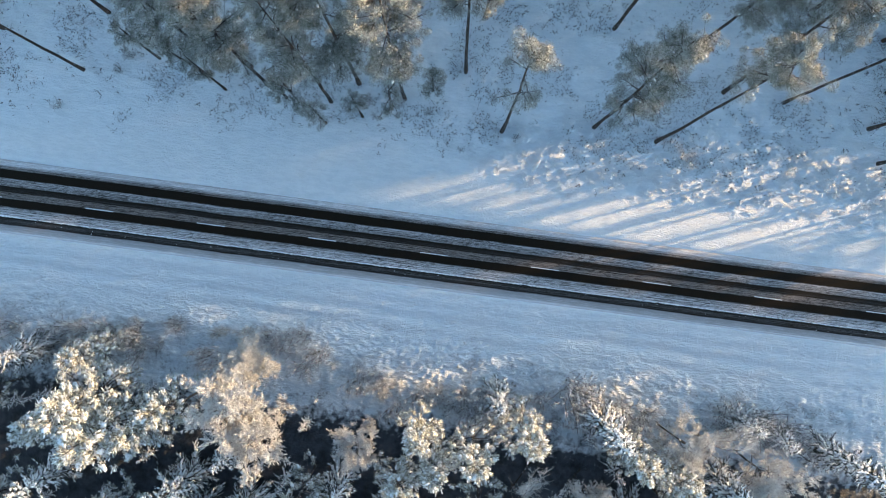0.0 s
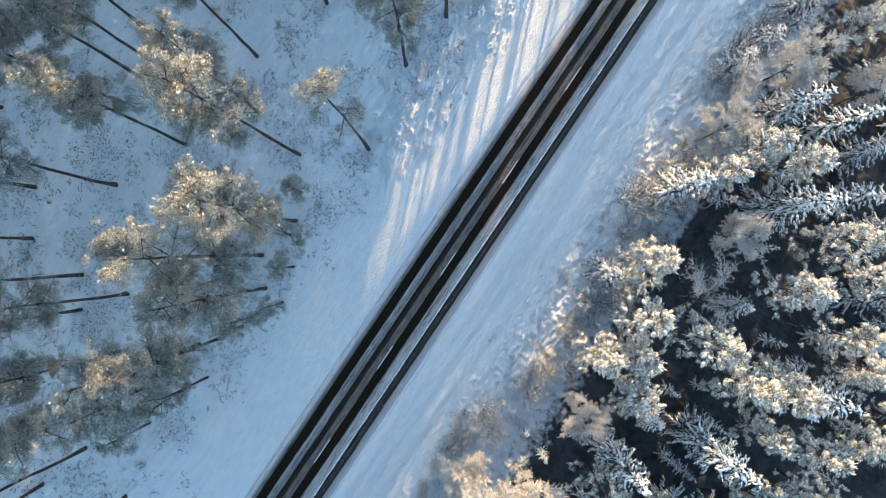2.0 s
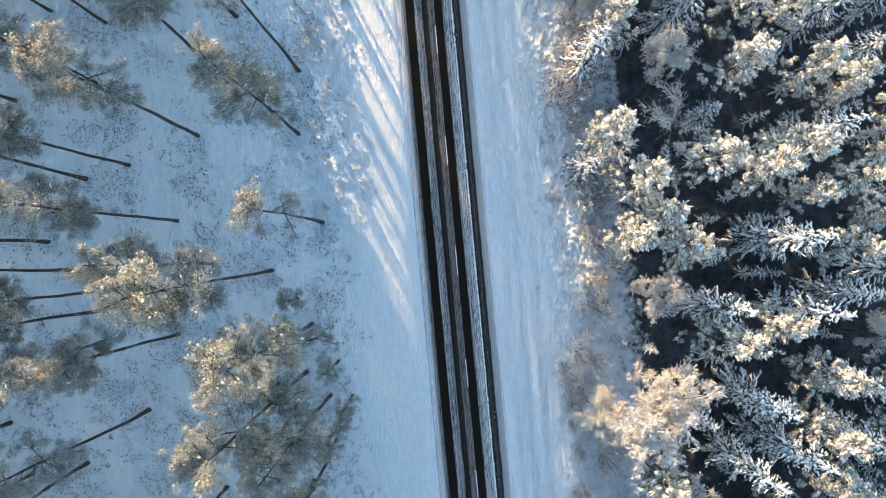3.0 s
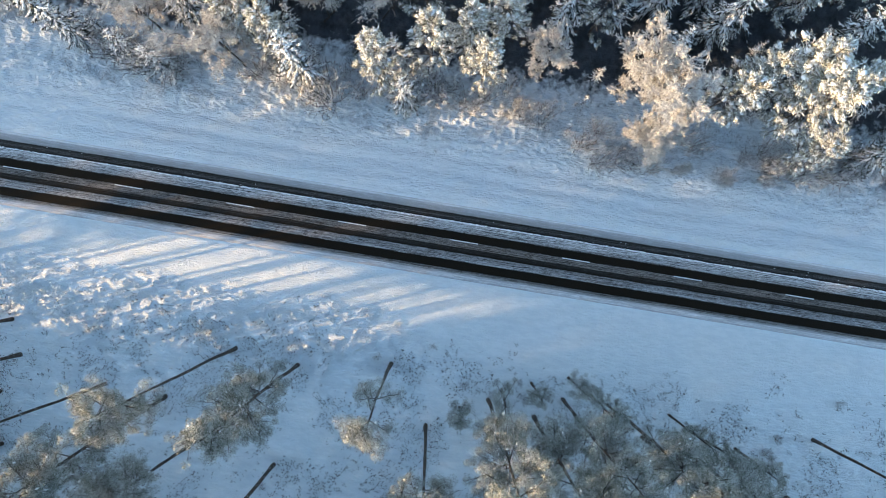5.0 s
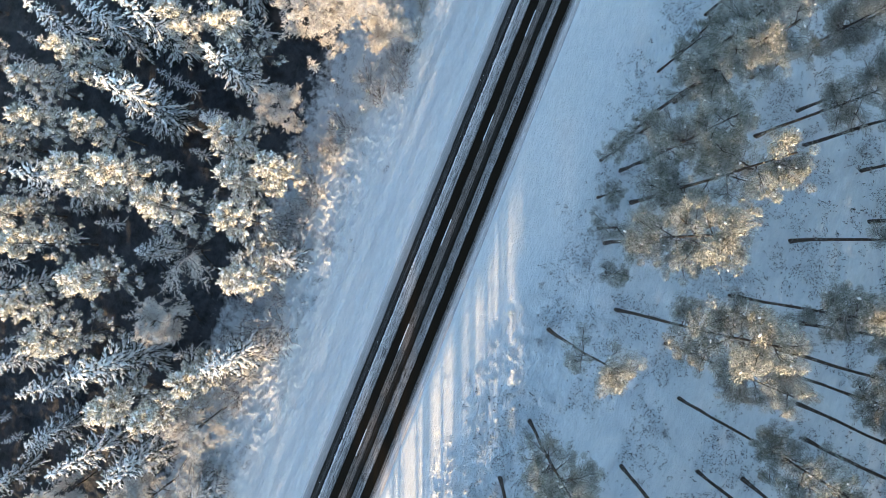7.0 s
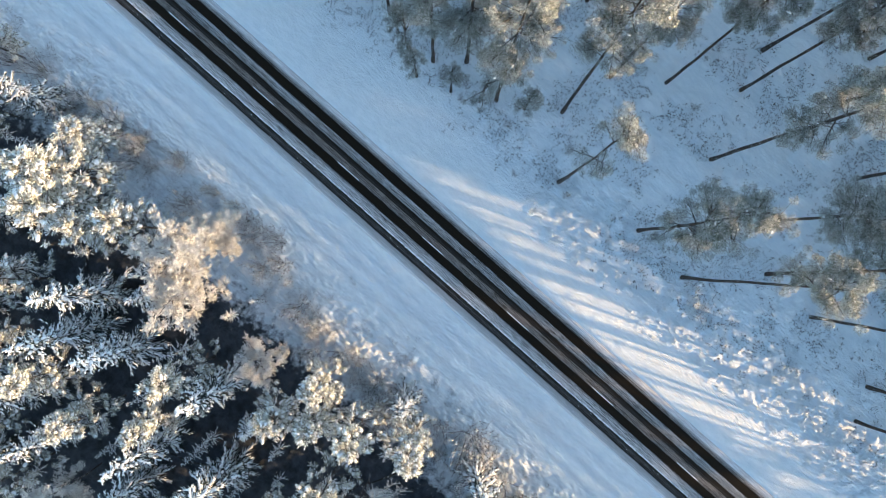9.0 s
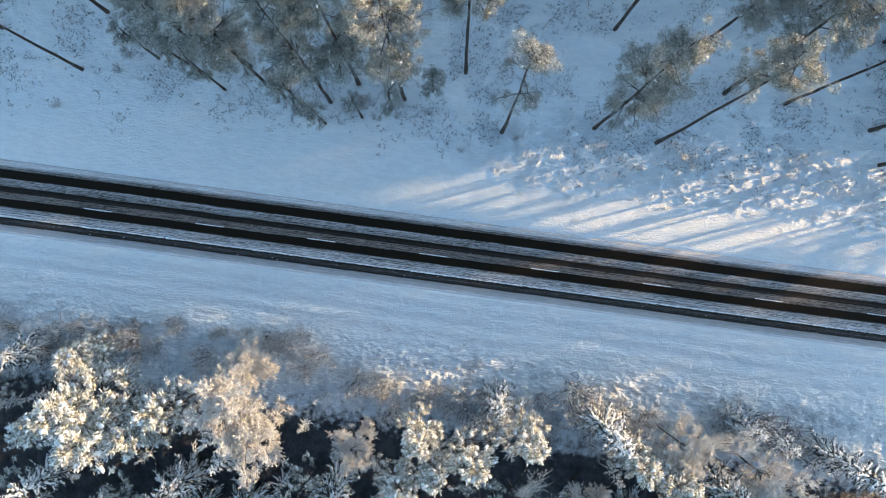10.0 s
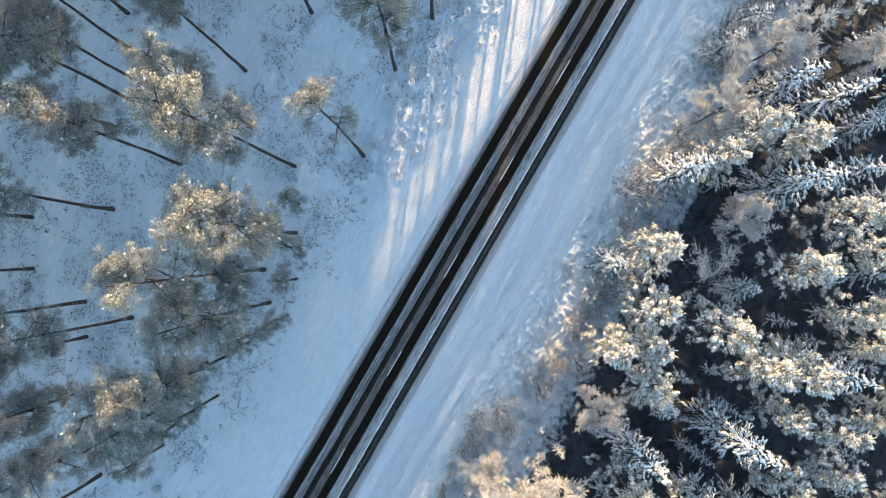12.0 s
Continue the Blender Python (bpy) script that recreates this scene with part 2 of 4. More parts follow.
class Heap:
    """Triangles gathered from many small pieces; tufts bring the normals of the round they belong to."""

    def __init__(self):
        self.verts, self.faces, self.normals, self.count = [], [], [], 0

    def add(self, verts, faces, normals=None):
        self.verts.append(verts.reshape(-1, 3))
        self.faces.append(faces.reshape(-1, 3) + self.count)
        self.normals += [normals.reshape(-1, 3)] if normals is not None else []
        self.count += len(self.verts[-1])

    def mesh(self, name, mat, smooth=False):
        rounded = len(self.normals) == len(self.verts)
        return mesh_of(name, np.concatenate(self.verts), np.concatenate(self.faces), mat, smooth or rounded, np.concatenate(self.normals) if rounded else None)


def unit(v):
    return v / np.maximum(np.linalg.norm(v, axis=-1, keepdims=True), 1e-9)


def frames_of(d):
    side = np.cross(d, np.where(np.abs(d[:, 2:3]) > 0.9, np.array([[1.0, 0, 0]]), np.array([[0, 0, 1.0]])))
    side = unit(side)
    return side, np.cross(side, d)


def spindles(heap, a, b, r, middle=0.4, flat=1.0):
    """A three-sided spindle from each a to each b, as thick as r at its middle."""
    a, b = np.atleast_2d(a), np.atleast_2d(b)
    r = np.broadcast_to(r, len(a)).reshape(-1, 1)
    d = unit(b - a)
    s, u = frames_of(d)
    c = a + (b - a) * middle
    turn = rng.random((len(a), 1)) * 6.28
    ring = [c + r * (np.cos(turn + k * 2.094) * s + flat * np.sin(turn + k * 2.094) * u) for k in range(3)]
    verts = np.stack([a, *ring, b], 1)
    shape = np.array([[0, 2, 1], [0, 3, 2], [0, 1, 3], [4, 1, 2], [4, 2, 3], [4, 3, 1]])
    heap.add(verts, shape[None] + 5 * np.arange(len(a))[:, None, None])


def tubes(heap, a, b, ra, rb, sides=4):
    """An open tapered tube from each a to each b."""
    a, b = np.atleast_2d(a), np.atleast_2d(b)
    ra, rb = np.broadcast_to(ra, len(a)).reshape(-1, 1), np.broadcast_to(rb, len(a)).reshape(-1, 1)
    s, u = frames_of(unit(b - a))
    ring = []
    for c, r in ((a, ra), (b, rb)):
        ring += [c + r * (math.cos(k * 6.2832 / sides) * s + math.sin(k * 6.2832 / sides) * u) for k in range(sides)]
    verts = np.stack(ring, 1)
    shape = np.array([t for k in range(sides) for t in ((k, (k + 1) % sides, sides + k), ((k + 1) % sides, sides + (k + 1) % sides, sides + k))])
    heap.add(verts, shape[None] + 2 * sides * np.arange(len(a))[:, None, None])


def shoots(heap, a, b, r):
    """A three-sided spike from each a to each b, thickest near its root."""
    a, b = np.atleast_2d(a), np.atleast_2d(b)
    r = np.broadcast_to(r, len(a)).reshape(-1, 1)
    s, u = frames_of(unit(b - a))
    turn = rng.random((len(a), 1)) * 6.28
    ring = [a + r * (np.cos(turn + k * 2.094) * s + np.sin(turn + k * 2.094) * u) for k in range(3)]
    shape = np.array([[3, 0, 1], [3, 1, 2], [3, 2, 0]])
    heap.add(np.stack([*ring, b], 1), shape[None] + 4 * np.arange(len(a))[:, None, None])


def sprays(heap, a, b, r, facing=None):
    """A small pointed spray of needles from each a to each b."""
    s, u = frames_of(unit(b - a))
    turn = rng.random((len(a), 1)) * 6.28
    w = np.broadcast_to(r, len(a)).reshape(-1, 1) * (np.cos(turn) * s + np.sin(turn) * u)
    if facing is not None:
        w = np.where((np.cross(w, b - a) * facing).sum(1, keepdims=True) < 0, w, -w)
        facing = np.repeat(facing, 3, 0)
    heap.add(np.stack([a + w, a - w, b], 1), np.array([[0, 1, 2]])[None] + 3 * np.arange(len(a))[:, None, None], facing)


def puffs(heap, core, radius, per, length, width, flat=0.65):
    """Round tufts of needle sprays that point outwards and up."""
    n = len(core) * per
    way = unit(rng.normal(size=(n, 3)))
    big = np.repeat(np.broadcast_to(radius, len(core)), per)[:, None]
    root = np.repeat(core, per, 0) + way * big * rng.random((n, 1)) ** 0.45 * (1, 1, flat)
    go = unit(way + rng.normal(size=(n, 3)) * 0.45 + (0, 0, 0.35))
    facing = unit(way + rng.normal(size=(n, 3)) * 0.3 + (0, 0, 0.25))
    sprays(heap, root, root + go * rng.uniform(*length, (n, 1)), rng.uniform(*width, n), facing)


OCTA = np.array([(1, 0, 0), (-1, 0, 0), (0, 1, 0), (0, -1, 0), (0, 0, 1), (0, 0, -1)], float)
OCTA_FACES = np.array([(0, 2, 4), (2, 1, 4), (1, 3, 4), (3, 0, 4), (2, 0, 5), (1, 2, 5), (3, 1, 5), (0, 3, 5)])


def clods(heap, at, d, long, wide, high, uneven=0.35):
    """Small uneven clods of snow, stretched along d."""
    n = len(at)
    long, wide, high = (np.broadcast_to(v, n).reshape(-1, 1, 1) for v in (long, wide, high))
    s, u = frames_of(unit(d))
    p = OCTA[None] * (1 + uneven * (rng.random((n, 6, 1)) * 2 - 1)) + rng.normal(size=(n, 6, 3)) * 0.12
    verts = at[:, None] + p[..., :1] * long * unit(d)[:, None] + p[..., 1:2] * wide * s[:, None] + p[..., 2:] * high * u[:, None]
    heap.add(verts, OCTA_FACES[None] + 6 * np.arange(n)[:, None, None])


GOLD = (1 + 5 ** 0.5) / 2
ICO = unit(np.array([(-1, GOLD, 0), (1, GOLD, 0), (-1, -GOLD, 0), (1, -GOLD, 0), (0, -1, GOLD), (0, 1, GOLD), (0, -1, -GOLD), (0, 1, -GOLD), (GOLD, 0, -1), (GOLD, 0, 1), (-GOLD, 0, -1), (-GOLD, 0, 1)], float))
ICO_FACES = np.array([(0, 11, 5), (0, 5, 1), (0, 1, 7), (0, 7, 10), (0, 10, 11), (1, 5, 9), (5, 11, 4), (11, 10, 2), (10, 7, 6), (7, 1, 8), (3, 9, 4), (3, 4, 2), (3, 2, 6), (3, 6, 8), (3, 8, 9), (4, 9, 5), (2, 4, 11), (6, 2, 10), (8, 6, 7), (9, 8, 1)])


def lumps(heap, at, d, long, wide, high, uneven=0.3):
    """Irregular soft lumps, stretched along d."""
    at, d = np.atleast_2d(at), unit(np.atleast_2d(d))
    n = len(at)
    long, wide, high = (np.broadcast_to(v, n).reshape(-1, 1, 1) for v in (long, wide, high))
    s, u = frames_of(d)
    p = ICO[None] * (1 + uneven * (rng.random((n, 12, 1)) * 2 - 1))
    verts = at[:, None] + p[..., :1] * long * d[:, None] + p[..., 1:2] * wide * s[:, None] + p[..., 2:] * high * u[:, None]
    heap.add(verts, ICO_FACES[None] + 12 * np.arange(n)[:, None, None])


def away(n, out=None, up=0.0, reach=0.0):
    v = unit(rng.normal(size=(n, 3)))
    v[:, 2] += up
    return unit(v + reach * out) if out is not None else unit(v)


def trunk_line(h, lean, n=12, curve=0.02):
    t = np.linspace(0, 1, n)
    wob = np.cumsum(rng.normal(size=(n, 2)) * curve, axis=0) * h / n
    wob -= wob[0]
    return np.stack([wob[:, 0] + lean[0] * t * h, wob[:, 1] + lean[1] * t * h, t * h], 1)


def trunk_mesh(name, line, r0, r1, mat, sides=8):
    heap = Heap()
    t = np.linspace(0, 1, len(line))
    r = r0 + (r1 - r0) * t ** 0.9
    r[0] *= 1.35
    ang = np.arange(sides) * 6.2832 / sides
    ring = np.stack([np.cos(ang), np.sin(ang), 0 * ang], 1)
    verts = (line[:, None] + r[:, None, None] * ring[None] * (1 + 0.12 * rng.normal(size=(len(line), sides, 1)))).reshape(-1, 3)
    faces = []
    for i in range(len(line) - 1):
        for k in range(sides):
            a, b = i * sides + k, i * sides + (k + 1) % sides
            faces += [(a, b, b + sides), (a, b + sides, a + sides)]
    verts[:sides, 2] -= 0.5
    heap.add(verts, np.array(faces))
    return heap.mesh(name, mat, True)


def on_line(line, z):
    return np.stack([np.interp(z, line[:, 2], line[:, k]) for k in range(3)], -1)


def bough(p0, d, length, sag, n=5):
    """Points along a limb that sags and turns up again at its tip."""
    t = np.linspace(0, 1, n)[:, None]
    p = p0 + d * length * t
    p[:, 2:] += sag * length * (t ** 2 - 1.3 * t)
    return p + rng.normal(size=(n, 3)) * 0.03 * length * t


def pine_meshes(seed, h=26.0, spread=2.8, start=0.42, limbs=32, thin=1.0, tufts=210):
    """A tall Scots pine with a bare trunk and an open, frost-dusted crown."""
    global rng
    rng = np.random.default_rng(seed)
    line = trunk_line(h, rng.normal(size=2) * 0.012)
    wood, crown, snow = Heap(), Heap(), Heap()
    z = start + (1 - start) * np.sort(rng.random(limbs)) ** 0.75
    for f in z:
        rel = (f - start) / (1 - start)
        length = spread * (0.55 + 0.75 * math.sin(math.pi * min(1, 0.22 + 0.72 * rel))) * rng.uniform(0.65, 1.15)
        if rel < 0.3:
            length *= rng.uniform(0.5, 1.0)
        az = rng.random() * 6.2832
        tilt = rng.uniform(-0.15, 0.3) + 0.5 * rel ** 2
        d = np.array([math.cos(az) * math.cos(tilt), math.sin(az) * math.cos(tilt), math.sin(tilt)])
        p = bough(on_line(line, f * h), d, length, rng.uniform(0.0, 0.25), 5)
        tubes(wood, p[:-1], p[1:], 0.055 * (1 - 0.75 * np.linspace(0, 0.8, 4)), 0.055 * (1 - 0.75 * np.linspace(0.2, 1, 4)))
        many = max(2, int(rng.integers(10, 14) * thin))
        where = np.concatenate([[1.0], rng.uniform(0.3, 0.98, many - 1)])
        core = np.stack([np.interp(where, np.linspace(0, 1, 5), p[:, k]) for k in range(3)], 1)
        side = unit(np.cross(d, [0, 0, 1.0]))
        core += side * rng.normal(size=(many, 1)) * 0.30 * length * (where < 1)[:, None] + rng.normal(size=(many, 3)) * 0.15
        tubes(wood, p[np.minimum(3, (where * 3.2).astype(int))], core, 0.022, 0.008, 3)
        grow = (150 / tufts) ** 0.5
        puffs(crown, core, rng.uniform(0.26, 0.54, many), tufts, (0.09 * grow, 0.18 * grow), (0.015 * grow, 0.028 * grow))
        few = max(1, many // 8)
        pick = core[rng.integers(0, many, few)] + rng.normal(size=(few, 3)) * (0.2, 0.2, 0.05) + (0, 0, 0.28)
        clods(snow, pick, away(few), rng.uniform(0.06, 0.20, few), rng.uniform(0.05, 0.11, few), rng.uniform(0.04, 0.07, few))
    return {"trunk": trunk_mesh("pine_trunk", line, 0.19, 0.05, PINE_BARK), "branchwork": wood.mesh("pine_limbs", LIMB_BARK, True),
            "crown": crown.mesh("pine_crown", PINE_NEEDLES), "snow_dusting": snow.mesh("pine_snow", LOAD, True)}


def snowy_shoots(heap, core, out, per, long, wide):
    """Shoots caked with snow that fan outwards and a little up from each core."""
    n = len(core) * per
    way = unit(np.repeat(out, per, 0) * 0.8 + rng.normal(size=(n, 3)) * (0.62, 0.62, 0.34) + (0, 0, 0.15))
    size = rng.uniform(*long, (n, 1))
    w = rng.uniform(*wide, n)
    lumps(heap, np.repeat(core, per, 0) + way * size * 0.45 + (0, 0, 0.06) + rng.normal(size=(n, 3)) * (0.13, 0.13, 0.05), way, size[:, 0] * 0.52, w, w * 0.75, 0.42)


def laden_meshes(seed, h=15.0, spread=2.5, start=0.22, limbs=46, tufts=105):
    """A younger pine loaded with snow."""
    global rng
    rng = np.random.default_rng(seed)
    line = trunk_line(h, rng.normal(size=2) * 0.02, curve=0.03)
    wood, crown, snow, rime = Heap(), Heap(), Heap(), Heap()
    for f in start + (1 - start) * np.linspace(0, 1, limbs) ** 0.85 * 0.97:
        rel = (f - start) / (1 - start)
        length = spread * (1.05 - 0.72 * rel ** 1.6) * rng.uniform(0.7, 1.15)
        az = rng.random() * 6.2832
        tilt = rng.uniform(-0.1, 0.25) + 0.65 * rel ** 2
        d = np.array([math.cos(az) * math.cos(tilt), math.sin(az) * math.cos(tilt), math.sin(tilt)])
        p = bough(on_line(line, f * h), d, length, rng.uniform(0.1, 0.4), 5)
        tubes(wood, p[:-1], p[1:], 0.04, 0.025)
        many = int(rng.integers(3, 5))
        where = np.concatenate([[1.0], rng.uniform(0.4, 0.95, many - 1)])
        core = np.stack([np.interp(where, np.linspace(0, 1, 5), p[:, k]) for k in range(3)], 1)
        side = unit(np.cross(d, [0, 0, 1.0]))
        core += side * rng.normal(size=(many, 1)) * 0.2 * length * (where < 1)[:, None] + rng.normal(size=(many, 3)) * 0.08
        grow = (105 / tufts) ** 0.5
        puffs(crown, core, rng.uniform(0.22, 0.42, many), tufts, (0.11 * grow, 0.24 * grow), (0.016 * grow, 0.030 * grow), 0.6)
        out = unit((core - on_line(line, core[:, 2])) * (1, 1, 0) + rng.normal(size=core.shape) * 0.1)
        snowy_shoots(snow, core, out, 5, (0.16, 0.40), (0.030, 0.065))
        snowy_shoots(rime, core - (0, 0, 0.03), out, 9, (0.18, 0.42), (0.022, 0.045))
        pads = core + rng.normal(size=core.shape) * (0.1, 0.1, 0.03) + (0, 0, 0.10)
        pads, lie = pads[rng.random(many) < 0.38], out[:1]
        if len(pads):
            lumps(snow, pads, np.repeat(lie, len(pads), 0), rng.uniform(0.14, 0.32, len(pads)), rng.uniform(0.10, 0.20, len(pads)), rng.uniform(0.06, 0.11, len(pads)), 0.5)
    return {"trunk": trunk_mesh("laden_trunk", line, 0.14, 0.02, DARK_BARK), "branchwork": wood.mesh("laden_limbs", LIMB_BARK, True),
            "crown": crown.mesh("laden_crown", LADEN_NEEDLES), "rime": rime.mesh("laden_rime", RIMED, True), "snow_load": snow.mesh("laden_snow", LOAD, True)}


def spruce_meshes(seed, h=15.0, spread=2.9, whorls=14, fine=1.0):
    """A spruce with tiers of drooping branches; broken cords of snow lie on the boughs and their hanging side twigs."""
    global rng
    rng = np.random.default_rng(seed)
    line = trunk_line(h, rng.normal(size=2) * 0.012)
    crown, snow = Heap(), Heap()
    for f in np.linspace(0.10, 0.97, whorls):
        around = rng.random() * 6.2832
        boughs = 6 if f < 0.8 else 5
        for k in range(boughs):
            az = around + k * 6.2832 / boughs + rng.normal() * 0.22
            length = max(0.3, spread * (1.0 - f) ** 0.72 * rng.uniform(0.6, 1.15))
            tilt = -0.62 + 0.8 * f + rng.normal() * 0.12
            d = np.array([math.cos(az) * math.cos(tilt), math.sin(az) * math.cos(tilt), math.sin(tilt)])
            p = bough(on_line(line, f * h + rng.normal() * 0.2), d, length, 0.34, 6)
            load = rng.uniform(0.55, 1.0)
            side = unit(np.cross(d, [0, 0, 1.0]))
            n = max(3, int(length * 4.6 * fine))
            where = np.linspace(0.16, 0.99, n) + rng.normal(size=n) * 0.02
            core = np.stack([np.interp(where, np.linspace(0, 1, 6), p[:, j]) for j in range(3)], 1)
            along = unit(np.gradient(core, axis=0))
            keep = rng.random(n) < load
            if keep.any():
                wide = (0.055 + 0.085 * np.sin(math.pi * np.clip(where, 0, 1) ** 0.8)) * rng.uniform(0.7, 1.3, n)
                lumps(snow, core[keep] + (0, 0, 0.06), along[keep], (0.62 * length / n + 0.05 * rng.random(n))[keep], wide[keep], wide[keep] * 0.6, 0.35)
            for sign in (-1, 1):
                go = unit(along + sign * side * rng.uniform(0.35, 0.7, (n, 1)) + (0, 0, -0.25) + rng.normal(size=(n, 3)) * 0.12)
                reach = (0.24 + 0.34 * length * (1.12 - where))[:, None] * rng.uniform(0.6, 1.25, (n, 1))
                end = core + go * reach
                shoots(crown, core - (0, 0, 0.05), end - (0, 0, 0.10), 0.085)
                mid = (core + end) / 2 - (0, 0, 0.06)
                shoots(crown, mid, mid + unit(go + rng.normal(size=(n, 3)) * 0.6) * reach * 0.6, 0.06)
                keep = rng.random(n) < 0.75 * load
                if keep.any():
                    spindles(snow, core[keep] + (0, 0, 0.03), end[keep] + (0, 0, 0.02), rng.uniform(0.035, 0.068, keep.sum()), 0.55, 0.7)
            spindles(crown, p[:-1] - (0, 0, 0.07), p[1:] - (0, 0, 0.09), 0.10, 0.5, 0.7)
    return {"trunk": trunk_mesh("spruce_trunk", line, 0.15, 0.015, DARK_BARK), "crown": crown.mesh("spruce_crown", SPRUCE_NEEDLES), "snow_load": snow.mesh("spruce_snow", LOAD, True)}


def birch_meshes(seed, h=14.0, spread=2.8, mains=13, dense=1.0):
    """A leafless broadleaved tree whose fine twigs are white with hoarfrost."""
    global rng
    rng = np.random.default_rng(seed)
    line = trunk_line(h * 0.82, rng.normal(size=2) * 0.03, curve=0.05)
    wood, twigs = Heap(), Heap()
    for f in np.linspace(0.38, 0.98, mains):
        az = rng.random() * 6.2832
        tilt = rng.uniform(0.5, 1.0)
        length = spread * (1.25 - 0.45 * f) * rng.uniform(0.8, 1.15)
        d = np.array([math.cos(az) * math.cos(tilt), math.sin(az) * math.cos(tilt), math.sin(tilt)])
        p = bough(on_line(line, f * h * 0.82), d, length, -0.12, 6)
        tubes(wood, p[:-1], p[1:], np.linspace(0.05, 0.02, 5), np.linspace(0.042, 0.012, 5))
        for w in np.linspace(0.3, 1.0, 7):
            q0 = np.array([np.interp(w, np.linspace(0, 1, 6), p[:, k]) for k in range(3)])
            e = away(1, d[None], 0.25, 0.9)[0]
            q = bough(q0, e, length * rng.uniform(0.3, 0.5), 0.08, 4)
            tubes(wood, q[:-1], q[1:], 0.014, 0.009, 3)
            n = int(12 * dense)
            c = np.stack([np.interp(rng.uniform(0.2, 1, n), np.linspace(0, 1, 4), q[:, k]) for k in range(3)], 1)
            g = away(n, np.repeat(e[None], n, 0), 0.2, 0.9)
            end = c + g * rng.uniform(0.35, 0.7, (n, 1))
            shoots(twigs, c, end, 0.026)
            per = 7
            root = np.repeat(c, per, 0) + np.repeat(end - c, per, 0) * rng.uniform(0.25, 1.0, (n * per, 1))
            go = away(n * per, np.repeat(g, per, 0), 0.1, 0.8)
            shoots(twigs, root, root + go * rng.uniform(0.14, 0.34, (n * per, 1)), rng.uniform(0.020, 0.040, n * per))
    return {"trunk": trunk_mesh("birch_trunk", line, 0.12, 0.03, DARK_BARK), "branchwork": wood.mesh("birch_limbs", LIMB_BARK, True), "twig_crown": twigs.mesh("birch_twigs", BIRCH_TWIGS)}


def arched_meshes(seed, h=11.0, stems=6, reach=4.5):
    """Slender birches bent over in arches by the weight of the snow."""
    global rng
    rng = np.random.default_rng(seed)
    wood, twigs = Heap(), Heap()
    for k in range(stems):
        az = rng.random() * 6.2832
        t = np.linspace(0, 1, 12)[:, None]
        tall, far = h * rng.uniform(0.6, 1.0), reach * rng.uniform(0.6, 1.1)
        d = np.array([math.cos(az), math.sin(az), 0])
        p = d * far * t ** 1.8 + np.array([0, 0, 1.0]) * tall * (np.sin(t * 2.0) / np.sin(1.57)) + rng.normal(size=(12, 3)) * 0.05
        tubes(wood, p[:-1], p[1:], np.linspace(0.06, 0.018, 11), np.linspace(0.055, 0.012, 11), 5)
        n = 70
        w = rng.uniform(0.35, 1, n)
        c = np.stack([np.interp(w, t[:, 0], p[:, j]) for j in range(3)], 1)
        g = away(n, np.repeat(d[None], n, 0), -0.1, 0.9)
        end = c + g * rng.uniform(0.4, 1.1, (n, 1))
        shoots(twigs, c, end, 0.020)
        per = 5
        root = np.repeat(c, per, 0) + np.repeat(end - c, per, 0) * rng.uniform(0.2, 1.0, (n * per, 1))
        shoots(twigs, root, root + away(n * per, np.repeat(g, per, 0), 0.0, 0.9) * rng.uniform(0.15, 0.35, (n * per, 1)), 0.02)
    return {"woody_base": wood.mesh("arched_stems", LIMB_BARK, True), "twig_crown": twigs.mesh("arched_twigs", BIRCH_TWIGS)}


def shrub_meshes(seed, h=3.5, stems=26, spread=1.6, mat=None):
    """A many-stemmed leafless shrub."""
    global rng
    rng = np.random.default_rng(seed)
    wood, twigs = Heap(), Heap()
    for k in range(stems):
        az = rng.random() * 6.2832
        out = rng.uniform(0.15, 1.0) * spread / h
        d = unit(np.array([math.cos(az) * out, math.sin(az) * out, 1.0]))
        base = np.array([math.cos(az), math.sin(az), 0]) * rng.uniform(0, 0.35) * spread
        p = bough(base, d, h * rng.uniform(0.6, 1.05), -0.1, 5)
        tubes(wood, p[:-1], p[1:], np.linspace(0.028, 0.014, 4), np.linspace(0.024, 0.010, 4), 3)
        n = 8
        c = np.stack([np.interp(rng.uniform(0.3, 1, n), np.linspace(0, 1, 5), p[:, j]) for j in range(3)], 1)
        g = away(n, np.repeat(d[None], n, 0), 0.2, 1.1)
        end = c + g * rng.uniform(0.12, 0.24, (n, 1)) * h
        shoots(twigs, c, end, 0.030)
        per = 2
        root = np.repeat(c, per, 0) + np.repeat(end - c, per, 0) * rng.uniform(0.3, 1.0, (n * per, 1))
        shoots(twigs, root, root + away(n * per, np.repeat(g, per, 0), 0.1, 0.9) * rng.uniform(0.05, 0.11, (n * per, 1)) * h, 0.030)
    return {"woody_base": wood.mesh("shrub_stems", DARK_BARK, True), "twig_crown": twigs.mesh("shrub_twigs", mat or SHRUB_TWIGS)}


def plant(name, meshes, x, y, scale, tall, turn, label, category, group="", lean=(0, 0)):
    """One tree or shrub: an Empty at its foot with its parts."""
    foot = new(name)
    z = float(ground_height(x, y))
    foot.matrix_world = pose(x, y, z, lean[0], lean[1], turn) @ Matrix.Diagonal((scale, scale, tall, 1))
    for part_name, me in meshes.items():
        ob = new(part_name, me)
        ob.parent = foot
        if part_name != "trunk" and part_name != "crown":
            tagged(ob, kind="stuff")
    tagged(foot, label, category, group)
    return foot


# ---------- ground and road ----------
def spread_out(fine, far, n):
    return fine * (far / fine) ** (np.arange(1, n + 1) / n)


